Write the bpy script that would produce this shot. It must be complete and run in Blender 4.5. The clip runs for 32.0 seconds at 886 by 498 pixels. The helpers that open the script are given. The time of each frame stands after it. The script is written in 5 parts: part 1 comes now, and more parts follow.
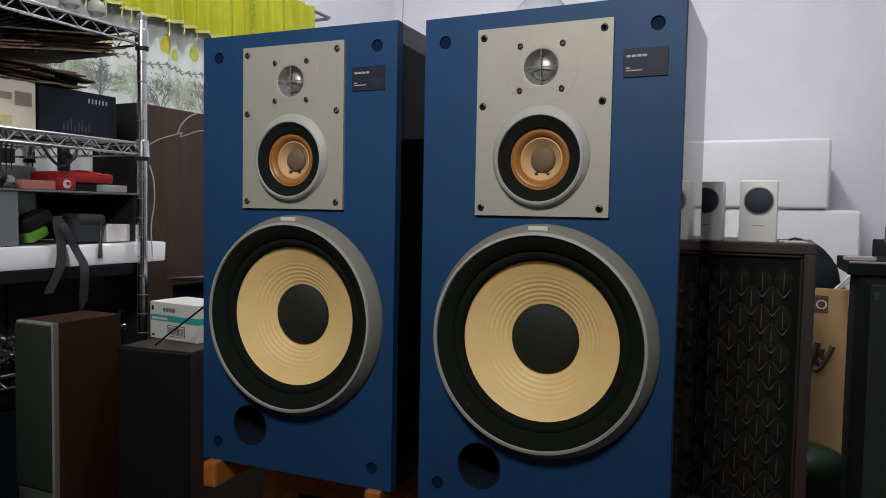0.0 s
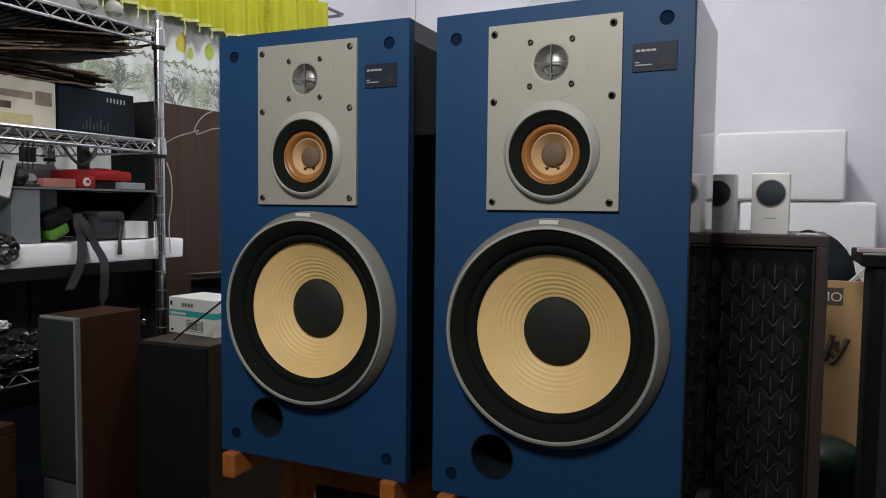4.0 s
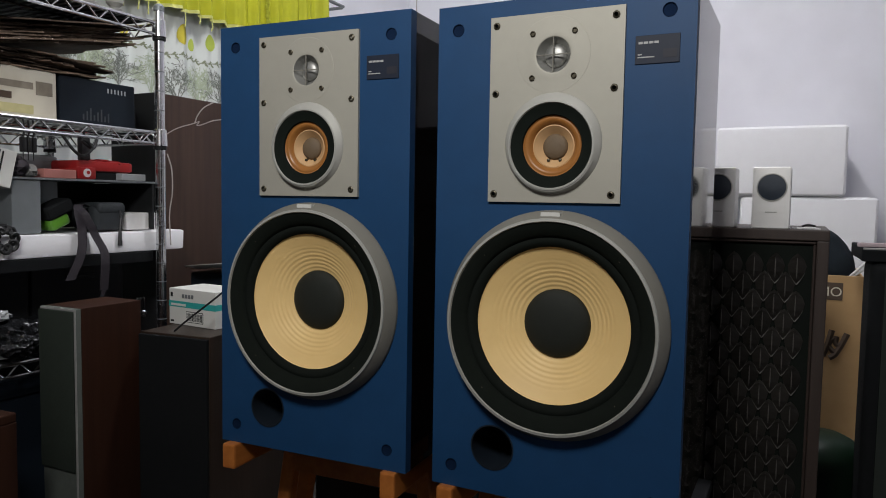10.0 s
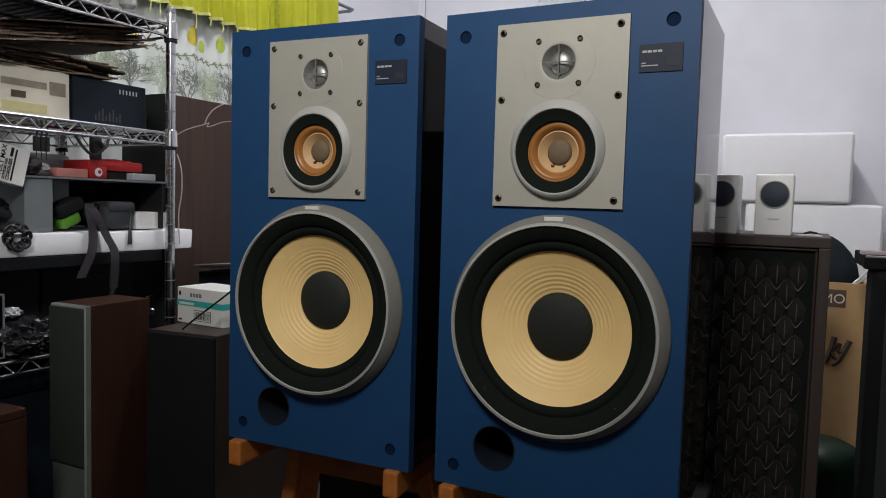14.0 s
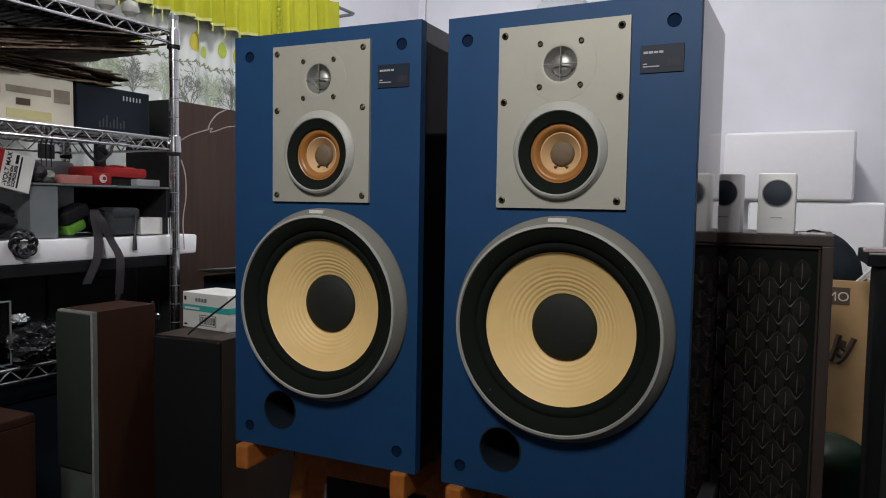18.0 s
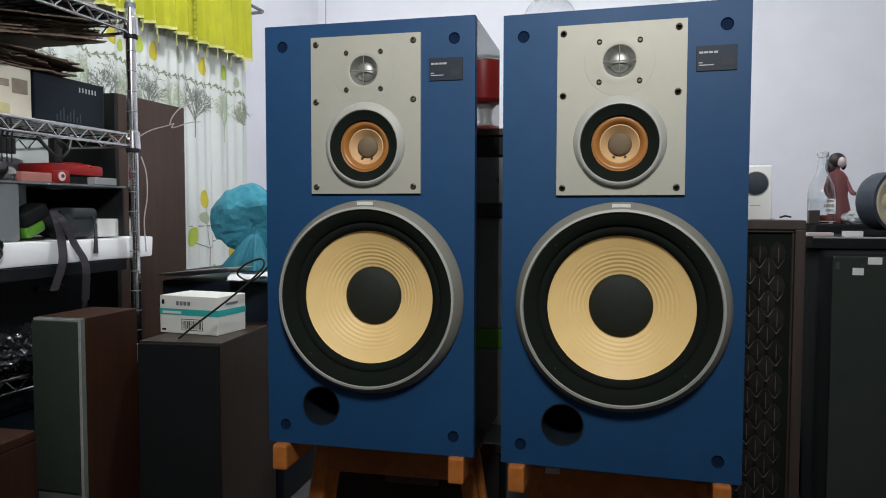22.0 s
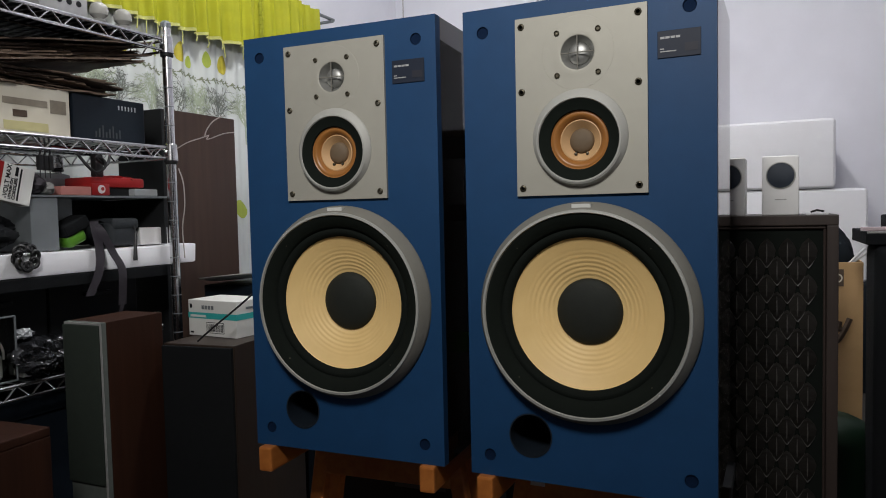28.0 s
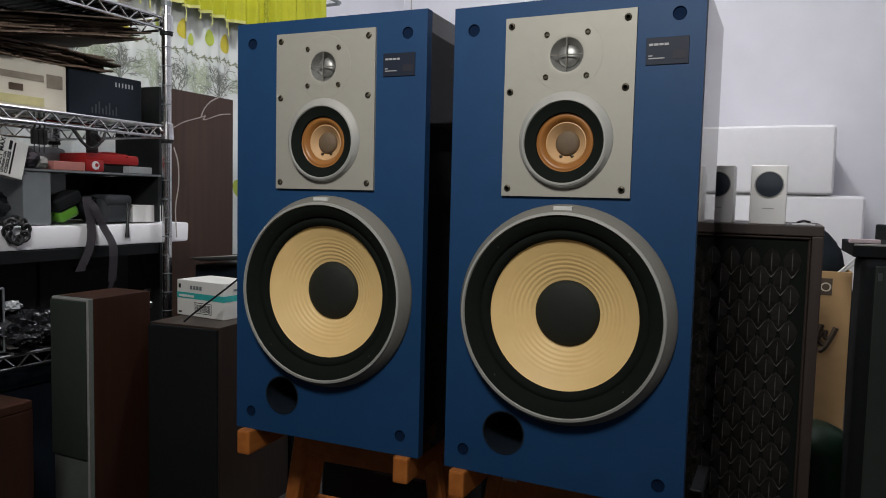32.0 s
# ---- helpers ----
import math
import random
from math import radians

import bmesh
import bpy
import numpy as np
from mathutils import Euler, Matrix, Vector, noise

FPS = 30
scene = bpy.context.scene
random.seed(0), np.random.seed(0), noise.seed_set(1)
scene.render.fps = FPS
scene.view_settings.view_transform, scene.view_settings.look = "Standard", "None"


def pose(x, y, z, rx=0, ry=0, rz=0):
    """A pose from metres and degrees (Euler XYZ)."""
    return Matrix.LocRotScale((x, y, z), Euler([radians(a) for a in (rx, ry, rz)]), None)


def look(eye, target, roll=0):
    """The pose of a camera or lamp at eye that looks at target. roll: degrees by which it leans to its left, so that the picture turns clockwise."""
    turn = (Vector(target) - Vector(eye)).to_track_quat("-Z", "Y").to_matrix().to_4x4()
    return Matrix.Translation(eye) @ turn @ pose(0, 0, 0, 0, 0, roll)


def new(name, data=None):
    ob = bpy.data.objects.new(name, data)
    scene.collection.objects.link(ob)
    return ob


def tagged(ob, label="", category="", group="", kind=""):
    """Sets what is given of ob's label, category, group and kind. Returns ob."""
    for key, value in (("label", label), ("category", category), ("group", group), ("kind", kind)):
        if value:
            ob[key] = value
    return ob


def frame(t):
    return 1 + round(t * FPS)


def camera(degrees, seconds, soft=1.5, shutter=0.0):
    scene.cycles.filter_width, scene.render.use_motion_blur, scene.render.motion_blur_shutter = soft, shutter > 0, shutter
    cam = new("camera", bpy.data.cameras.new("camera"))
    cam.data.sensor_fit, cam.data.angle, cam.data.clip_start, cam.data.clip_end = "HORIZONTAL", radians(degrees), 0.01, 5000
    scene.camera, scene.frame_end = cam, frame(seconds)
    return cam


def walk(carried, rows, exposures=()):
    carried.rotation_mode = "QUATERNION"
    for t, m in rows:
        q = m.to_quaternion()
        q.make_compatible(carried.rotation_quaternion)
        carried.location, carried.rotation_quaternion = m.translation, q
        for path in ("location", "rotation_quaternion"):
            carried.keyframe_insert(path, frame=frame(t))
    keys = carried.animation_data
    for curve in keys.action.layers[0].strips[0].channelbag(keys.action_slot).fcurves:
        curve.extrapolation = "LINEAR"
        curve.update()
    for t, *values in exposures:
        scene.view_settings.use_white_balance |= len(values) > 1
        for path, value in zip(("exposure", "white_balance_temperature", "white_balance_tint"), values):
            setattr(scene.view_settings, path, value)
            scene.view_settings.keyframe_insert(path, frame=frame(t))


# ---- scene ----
cam = camera(63.6, 32.0, soft=1.0)
# seconds, eye in metres, yaw, pitch and roll in degrees
ROWS = [
    (0.0, 0.4933, -0.9585, 0.7928, 25.559, -2.985, -1.078),
    (0.5, 0.4980, -0.9623, 0.7938, 25.822, -2.912, -0.932),
    (1.0, 0.4989, -0.9650, 0.7933, 25.744, -2.712, -1.035),
    (1.5, 0.4993, -0.9663, 0.7915, 25.642, -2.830, -1.219),
    (2.0, 0.5018, -0.9709, 0.7951, 25.870, -2.504, -1.042),
    (2.5, 0.5049, -0.9708, 0.7930, 26.024, -2.638, -1.036),
    (3.0, 0.5025, -0.9713, 0.7919, 26.538, -3.019, -0.836),
    (3.5, 0.5029, -0.9710, 0.7933, 26.740, -3.218, -0.711),
    (5.5, 0.5036, -0.9652, 0.7886, 26.739, -4.035, -0.503),
    (6.0, 0.5004, -0.9627, 0.7865, 26.678, -4.158, -0.723),
    (6.5, 0.4972, -0.9628, 0.7854, 26.585, -4.023, -0.991),
    (7.0, 0.4954, -0.9678, 0.7873, 26.601, -3.881, -1.180),
    (7.5, 0.4991, -0.9671, 0.7867, 26.650, -4.004, -0.965),
    (8.0, 0.5007, -0.9665, 0.7865, 26.504, -4.137, -1.023),
    (8.5, 0.5011, -0.9685, 0.7875, 26.515, -4.012, -1.045),
    (9.0, 0.4987, -0.9676, 0.7858, 26.442, -4.152, -1.145),
    (9.5, 0.4991, -0.9673, 0.7856, 26.624, -4.020, -1.034),
    (10.0, 0.5014, -0.9722, 0.7892, 26.693, -3.872, -0.954),
    (10.5, 0.5043, -0.9748, 0.7884, 26.987, -3.766, -0.923),
    (11.0, 0.5076, -0.9741, 0.7887, 26.916, -3.980, -0.748),
    (11.5, 0.5100, -0.9730, 0.7893, 27.132, -3.835, -0.863),
    (12.0, 0.5093, -0.9750, 0.7916, 26.984, -3.541, -0.980),
    (12.5, 0.5103, -0.9828, 0.7943, 26.688, -3.357, -1.302),
    (13.0, 0.5121, -0.9894, 0.7952, 26.928, -3.136, -1.460),
    (13.5, 0.5106, -0.9893, 0.7927, 27.212, -3.366, -1.639),
    (14.0, 0.5105, -0.9872, 0.7910, 27.170, -3.698, -1.616),
    (14.5, 0.5104, -0.9821, 0.7908, 27.186, -3.868, -1.395),
    (16.5, 0.5149, -0.9839, 0.7917, 27.735, -3.375, -0.830),
    (17.0, 0.5148, -0.9831, 0.7925, 27.776, -3.490, -0.839),
    (17.5, 0.5150, -0.9831, 0.7925, 27.712, -3.623, -0.926),
    (18.0, 0.5110, -0.9929, 0.7915, 27.397, -3.533, -0.965),
    (18.5, 0.4838, -0.9985, 0.7825, 25.730, -3.441, 0.028),
    (18.7, 0.4617, -1.0048, 0.7803, 23.381, -2.523, 0.682),
    (19.0, 0.4192, -1.0089, 0.7773, 21.319, -3.004, 0.667),
    (19.3, 0.3624, -1.0319, 0.7780, 18.848, -3.362, 1.073),
    (19.5, 0.3276, -1.0473, 0.7775, 17.503, -3.305, 1.360),
    (20.0, 0.2672, -1.0908, 0.7704, 15.595, -3.527, -0.012),
    (20.5, 0.2347, -1.1148, 0.7642, 16.268, -4.138, -0.052),
    (21.0, 0.2256, -1.1209, 0.7607, 15.874, -4.101, 0.168),
    (21.5, 0.2250, -1.1376, 0.7666, 15.786, -2.696, 0.104),
    (22.0, 0.2223, -1.1443, 0.7616, 15.736, -2.930, -0.127),
    (22.5, 0.2190, -1.1454, 0.7603, 15.523, -3.145, -0.074),
    (23.0, 0.2179, -1.1488, 0.7642, 15.588, -3.317, 0.320),
    (23.5, 0.2185, -1.1414, 0.7616, 15.969, -3.440, 0.601),
    (24.0, 0.2229, -1.1329, 0.7602, 15.985, -3.335, 0.703),
    (24.5, 0.2321, -1.1302, 0.7632, 15.808, -3.248, 0.932),
    (26.5, 0.3783, -1.0834, 0.7640, 22.624, -2.731, -1.255),
    (27.0, 0.4195, -1.0732, 0.7613, 24.617, -2.866, -0.209),
    (27.2, 0.4230, -1.0729, 0.7611, 25.024, -3.404, -0.370),
    (27.5, 0.4270, -1.0550, 0.7563, 27.560, -2.700, -0.400),
    (28.0, 0.4484, -1.0348, 0.7677, 25.373, -2.952, 1.256),
    (28.2, 0.4540, -1.0297, 0.7676, 25.294, -2.750, 0.777),
    (28.5, 0.4561, -1.0169, 0.7707, 25.171, -2.866, 1.700),
    (29.0, 0.4561, -1.0109, 0.7663, 25.017, -3.003, 1.346),
    (29.2, 0.4591, -1.0169, 0.7670, 25.043, -3.952, 0.039),
    (29.5, 0.4606, -1.0187, 0.7697, 24.679, -4.463, -2.379),
    (29.7, 0.4657, -1.0246, 0.7740, 24.337, -4.254, -3.373),
    (30.0, 0.4656, -1.0232, 0.7828, 25.254, -4.505, -1.805),
    (30.5, 0.4700, -1.0343, 0.7864, 26.553, -4.132, -1.288),
    (31.0, 0.4734, -1.0318, 0.7842, 26.379, -3.775, -1.351),
    (31.5, 0.4752, -1.0264, 0.7842, 26.302, -3.866, -0.929),
    (32.0, 0.4796, -1.0266, 0.7839, 25.562, -4.120, -1.382),
]
EXPOSURES = [(0.0, 0.0, 6500, 10), (18.4, 0.0, 6500, 10), (20.9, 0.40, 6350, 6), (24.5, 0.40, 6350, 6), (27.0, 0.20, 6450, 8), (28.0, 0.0, 6500, 10), (32.0, 0.0, 6500, 10)]
walk(cam, [(t, pose(x, y, z, 90 + pitch, 0, yaw) @ pose(0, 0, 0, 0, 0, -roll)) for t, x, y, z, yaw, pitch, roll in ROWS], EXPOSURES)

# ---- world and light: a closed room by night, lit by two lamps ----
world = bpy.data.worlds.new("world")
scene.world = world
world.use_nodes = True
world.node_tree.nodes["Background"].inputs[0].default_value = (0.6, 0.65, 0.8, 1)
world.node_tree.nodes["Background"].inputs[1].default_value = 0.02


# a wide reflector lamp hangs above the viewer and a bare bulb hangs over the loudspeakers, both out of view
SPOT, BULB = (0.26, -1.32, 1.84), (-0.34, 0.85, 2.80)
spot_light = bpy.data.lights.new("spot_light", "SPOT")
spot_light.energy, spot_light.shadow_soft_size, spot_light.color = 96, 0.18, (1.0, 0.985, 0.97)
spot_light.spot_size, spot_light.spot_blend = radians(105), 1.0
new("spot_light", spot_light).matrix_world = look(SPOT, (-0.14, 0.30, 1.35))
bulb_light = bpy.data.lights.new("bulb_light", "POINT")
bulb_light.energy, bulb_light.shadow_soft_size, bulb_light.color = 70, 0.10, (0.975, 0.975, 1.0)
new("bulb_light", bulb_light).location = BULB


# ---- materials ----
def material(name, colour, rough=0.5, metal=0.0, colour2=None, scale=20.0, amount=0.5, bump=0.0, bump_scale=200.0,
             stretch=(1, 1, 1), coat=0.0, ior=1.45, detail=6.0, rough_var=0.1, spread=0.0):
    m = bpy.data.materials.new(name)
    m.use_nodes = True
    n, l = m.node_tree.nodes, m.node_tree.links
    b = n["Principled BSDF"]
    b.inputs["Metallic"].default_value = metal
    b.inputs["IOR"].default_value = ior
    b.inputs["Coat Weight"].default_value = coat
    b.inputs["Coat Roughness"].default_value = 0.06
    co = n.new("ShaderNodeTexCoord")
    mp = n.new("ShaderNodeMapping")
    mp.inputs["Scale"].default_value = stretch
    l.new(co.outputs["Object"], mp.inputs["Vector"])
    a = n.new("ShaderNodeTexNoise")
    a.inputs["Scale"].default_value, a.inputs["Detail"].default_value = scale, detail
    l.new(mp.outputs[0], a.inputs["Vector"])
    big = n.new("ShaderNodeTexNoise")
    big.inputs["Scale"].default_value, big.inputs["Detail"].default_value = scale * 0.12 + 1.5, 3
    l.new(mp.outputs[0], big.inputs["Vector"])
    mixf = n.new("ShaderNodeMath")
    mixf.operation = "MULTIPLY"
    l.new(a.outputs["Fac"], mixf.inputs[0])
    l.new(big.outputs["Fac"], mixf.inputs[1])
    ramp = n.new("ShaderNodeMapRange")
    ramp.inputs["From Min"].default_value, ramp.inputs["From Max"].default_value = 0.12, 0.40
    l.new(mixf.outputs[0], ramp.inputs["Value"])
    mix = n.new("ShaderNodeMix")
    mix.data_type = "RGBA"
    c2 = colour2 or tuple(c * (1 - 0.25 * amount) for c in colour)
    mix.inputs["A"].default_value, mix.inputs["B"].default_value = (*c2, 1), (*colour, 1)
    l.new(ramp.outputs["Result"], mix.inputs["Factor"])
    out = mix.outputs["Result"]
    if spread:
        info = n.new("ShaderNodeObjectInfo")
        hsv = n.new("ShaderNodeHueSaturation")
        mr = n.new("ShaderNodeMapRange")
        mr.inputs["To Min"].default_value, mr.inputs["To Max"].default_value = 1 - spread, 1 + spread
        l.new(info.outputs["Random"], mr.inputs["Value"])
        l.new(mr.outputs[0], hsv.inputs["Value"])
        l.new(out, hsv.inputs["Color"])
        out = hsv.outputs["Color"]
    l.new(out, b.inputs["Base Color"])
    rr = n.new("ShaderNodeMapRange")
    rr.inputs["To Min"].default_value, rr.inputs["To Max"].default_value = max(rough - rough_var, 0.02), min(rough + rough_var, 1)
    l.new(big.outputs["Fac"], rr.inputs["Value"])
    l.new(rr.outputs[0], b.inputs["Roughness"])
    if bump:
        t = n.new("ShaderNodeTexNoise")
        t.inputs["Scale"].default_value, t.inputs["Detail"].default_value = bump_scale, 4
        l.new(mp.outputs[0], t.inputs["Vector"])
        bp = n.new("ShaderNodeBump")
        bp.inputs["Strength"].default_value, bp.inputs["Distance"].default_value = bump, 0.002
        l.new(t.outputs["Fac"], bp.inputs["Height"])
        l.new(bp.outputs[0], b.inputs["Normal"])
    return m


def glass(name, colour, rough=0.03, ior=1.45):
    m = bpy.data.materials.new(name)
    m.use_nodes = True
    b = m.node_tree.nodes["Principled BSDF"]
    b.inputs["Base Color"].default_value = (*colour, 1)
    b.inputs["Roughness"].default_value, b.inputs["IOR"].default_value = rough, ior
    b.inputs["Transmission Weight"].default_value = 1.0
    return m


M_WALL = material("white_wall_paint", (0.80, 0.80, 0.85), 0.6, scale=6, amount=0.25, bump=0.15, bump_scale=90)
M_CEIL = material("ceiling_paint", (0.78, 0.78, 0.80), 0.7, scale=5, amount=0.2)
M_FLOOR = material("dark_floor_tile", (0.055, 0.050, 0.046), 0.6, colour2=(0.035, 0.032, 0.030), scale=12)
M_BLUE = material("blue_baffle_paint", (0.0076, 0.0510, 0.138), 0.56, ior=1.40, colour2=(0.0066, 0.0445, 0.121), scale=30, bump=0.08, bump_scale=900)
M_VENEER = material("dark_lacquered_veneer", (0.0075, 0.0058, 0.0055), 0.06, colour2=(0.0045, 0.0036, 0.0034), scale=40, stretch=(1, 1, 0.06), ior=1.58, rough_var=0.03)
M_PLATE = material("champagne_aluminium_plate", (0.40, 0.385, 0.328), 0.6, metal=0.3, scale=60, amount=0.15, bump=0.06, bump_scale=1500, rough_var=0.05)
M_BEZEL = material("silver_turned_bezel", (0.40, 0.395, 0.36), 0.6, metal=0.2, scale=40, amount=0.2)
M_RING = material("grey_cast_frame", (0.20, 0.192, 0.165), 0.75, ior=1.2, metal=0.0, scale=60, amount=0.25, bump=0.05, bump_scale=1200)
M_RIM = material("bright_machined_rim", (0.40, 0.40, 0.365), 0.55, metal=0.2, scale=60, amount=0.2)
M_GASKET = material("black_gasket_foam", (0.0105, 0.0135, 0.0110), 0.9, ior=1.15, scale=80, bump=0.3, bump_scale=1200)
M_SURROUND = material("black_cloth_surround", (0.010, 0.0125, 0.0105), 0.85, ior=1.15, scale=80, bump=0.1, bump_scale=1500)
M_CONE = material("cream_paper_cone", (0.90, 0.64, 0.275), 0.5, colour2=(0.84, 0.58, 0.24), scale=25, bump=0.12, bump_scale=700)
M_CAP = material("black_felt_dust_cap", (0.017, 0.020, 0.016), 0.66, ior=1.35, colour2=(0.014, 0.016, 0.013), scale=90, bump=0.25, bump_scale=2500)
M_AMBER = material("amber_cloth_surround", (0.336, 0.139, 0.034), 0.35, scale=40, bump=0.1, bump_scale=900)
M_MIDCONE = material("peach_midrange_cone", (0.60, 0.37, 0.18), 0.55, scale=40)
M_MIDCAP = material("grey_mesh_cap", (0.15, 0.105, 0.062), 0.6, scale=90, bump=0.3, bump_scale=3000)
M_DOME = material("polished_dome", (0.32, 0.32, 0.30), 0.46, metal=0.7, scale=30, amount=0.1, rough_var=0.05)
M_SCREW = material("bronzed_screw", (0.10, 0.088, 0.062), 0.4, metal=0.7, scale=200)
M_BLACK = material("black_plastic", (0.016, 0.017, 0.018), 0.45, ior=1.3, scale=60)
M_SOCKET = material("dark_blue_rubber", (0.0035, 0.014, 0.042), 0.8, ior=1.2, scale=60)
M_PORT = material("dark_blue_grey_tube", (0.006, 0.011, 0.018), 0.6, scale=60)
M_BADGE = material("black_badge", (0.010, 0.016, 0.032), 0.55, ior=1.40, scale=60)
M_HAIR0 = material("dim_brown_print", (0.017, 0.018, 0.028), 0.6, scale=60)
M_LABEL = material("pale_label", (0.62, 0.62, 0.58), 0.5, scale=80)
M_PRINT = material("white_print", (0.40, 0.40, 0.40), 0.5, scale=80)
M_ORANGE = material("orange_varnished_wood", (0.50, 0.175, 0.038), 0.38, colour2=(0.36, 0.11, 0.022), scale=22, stretch=(3, 0.4, 3), bump=0.1, bump_scale=120)
M_BROWN = material("brown_wood_veneer", (0.040, 0.0150, 0.0080), 0.6, ior=1.25, colour2=(0.024, 0.0092, 0.0052), scale=35, stretch=(2, 2, 0.12), bump=0.08, bump_scale=200)
M_DARKWOOD = material("dark_walnut_veneer", (0.038, 0.024, 0.016), 0.42, colour2=(0.022, 0.014, 0.010), scale=35, stretch=(2, 2, 0.15), bump=0.08, bump_scale=200)
M_TALL = material("tall_cabinet_laminate", (0.064, 0.036, 0.025), 0.5, colour2=(0.042, 0.023, 0.016), scale=30, stretch=(2, 2, 0.1))
M_GRILLE = material("grey_green_grille_cloth", (0.042, 0.053, 0.043), 0.9, ior=1.2, scale=60, bump=0.5, bump_scale=1800)
M_GREYEDGE = material("grey_worn_edge", (0.36, 0.36, 0.345), 0.6, scale=60, amount=1.0)
M_BOARD = material("grey_green_board", (0.125, 0.142, 0.125), 0.8, scale=40, amount=0.8)
M_CHROME = material("chrome_plated_steel", (0.74, 0.74, 0.75), 0.20, metal=1.0, scale=60, amount=0.4)
M_FOAM = material("white_styrofoam", (0.87, 0.87, 0.89), 0.7, scale=20, amount=0.15, bump=0.15, bump_scale=260)
M_CARTON = material("brown_cardboard", (0.52, 0.33, 0.155), 0.75, colour2=(0.45, 0.28, 0.125), scale=18, bump=0.1, bump_scale=80)
M_SILVER = material("silver_painted_plastic", (0.82, 0.81, 0.79), 0.45, metal=0.1, scale=60, amount=0.2)
M_DRIVER = material("dark_driver_mesh", (0.026, 0.036, 0.052), 0.45, scale=90, bump=0.3, bump_scale=2500)
M_WHITEBOX = material("white_printed_card", (0.74, 0.74, 0.70), 0.5, scale=30, amount=0.3)
M_TEAL = material("teal_print", (0.04, 0.42, 0.40), 0.5, scale=40)


# ---- mesh helpers ----
def thing(name, at, turn=0.0, label="", category="", group="", kind=""):
    ob = new(name)
    ob.empty_display_size = 0.05
    ob.matrix_world = pose(*at, 0, 0, turn)
    return tagged(ob, label, category, group, kind)


def part(name, bm, mat, parent=None, label="", smooth=False):
    me = bpy.data.meshes.new(name)
    bmesh.ops.recalc_face_normals(bm, faces=bm.faces)
    bm.to_mesh(me)
    bm.free()
    me.materials.append(mat)
    if smooth:
        me.shade_smooth()
        me.set_sharp_from_angle(angle=radians(35))
    ob = new(name, me)
    if parent:
        ob.parent = parent
    if label:
        ob["label"] = label
    return ob


def box(lo, hi, bevel=0.0, seg=2, bm=None):
    """A box between two corners, its edges rounded."""
    out = bm or bmesh.new()
    size = [b - a for a, b in zip(lo, hi)]
    mid = [(a + b) / 2 for a, b in zip(lo, hi)]
    made = bmesh.ops.create_cube(out, size=1, matrix=Matrix.LocRotScale(mid, None, size))
    if bevel:
        edges = list({e for v in made["verts"] for e in v.link_edges})
        bmesh.ops.bevel(out, geom=edges, offset=bevel, segments=seg, affect="EDGES", profile=0.6)
    return out


def lathe(profile, seg=64, at=(0, 0, 0), axis="y", bm=None):
    """Turns a profile of (radius, height) round an axis; height runs along minus y (towards the viewer) or along z."""
    out = bm or bmesh.new()
    rings = []
    for r, h in profile:
        ring = []
        for k in range(1 if r < 1e-6 else seg):
            a = 2 * math.pi * k / seg
            c, s = r * math.cos(a), r * math.sin(a)
            p = (c, -h, s) if axis == "y" else (c, s, h)
            ring.append(out.verts.new(Vector(p) + Vector(at)))
        rings.append(ring)
    for a, b in zip(rings, rings[1:]):
        for k in range(seg):
            j = (k + 1) % seg
            f = [a[k % len(a)], a[j % len(a)], b[j % len(b)], b[k % len(b)]]
            f = [v for i, v in enumerate(f) if v not in f[:i]]
            if len(f) > 2:
                out.faces.new(f)
    return out


def tube(points, r, seg=8, bm=None, closed=False):
    """A round rod along a line of points."""
    out = bm or bmesh.new()
    pts = [Vector(p) for p in points]
    n = len(pts)
    rings = []
    side = None
    for i, p in enumerate(pts):
        q0 = pts[(i - 1) % n] if closed or i else p
        q1 = pts[(i + 1) % n] if closed or i < n - 1 else p
        d = (q1 - q0).normalized()
        if side is None:
            side = d.orthogonal().normalized()
        side = (side - d * side.dot(d)).normalized()
        up = d.cross(side)
        rr = r[i] if isinstance(r, (list, tuple)) else r
        rings.append([out.verts.new(p + rr * (side * math.cos(2 * math.pi * k / seg) + up * math.sin(2 * math.pi * k / seg))) for k in range(seg)])
    pairs = list(zip(rings, rings[1:])) + ([(rings[-1], rings[0])] if closed else [])
    for a, b in pairs:
        for k in range(seg):
            out.faces.new((a[k], a[(k + 1) % seg], b[(k + 1) % seg], b[k]))
    if not closed:
        out.faces.new(rings[0])
        out.faces.new(rings[-1])
    return out


def circle(r, seg, at):
    return [(at[0] + r * math.cos(2 * math.pi * k / seg), at[1] + r * math.sin(2 * math.pi * k / seg)) for k in range(seg)]


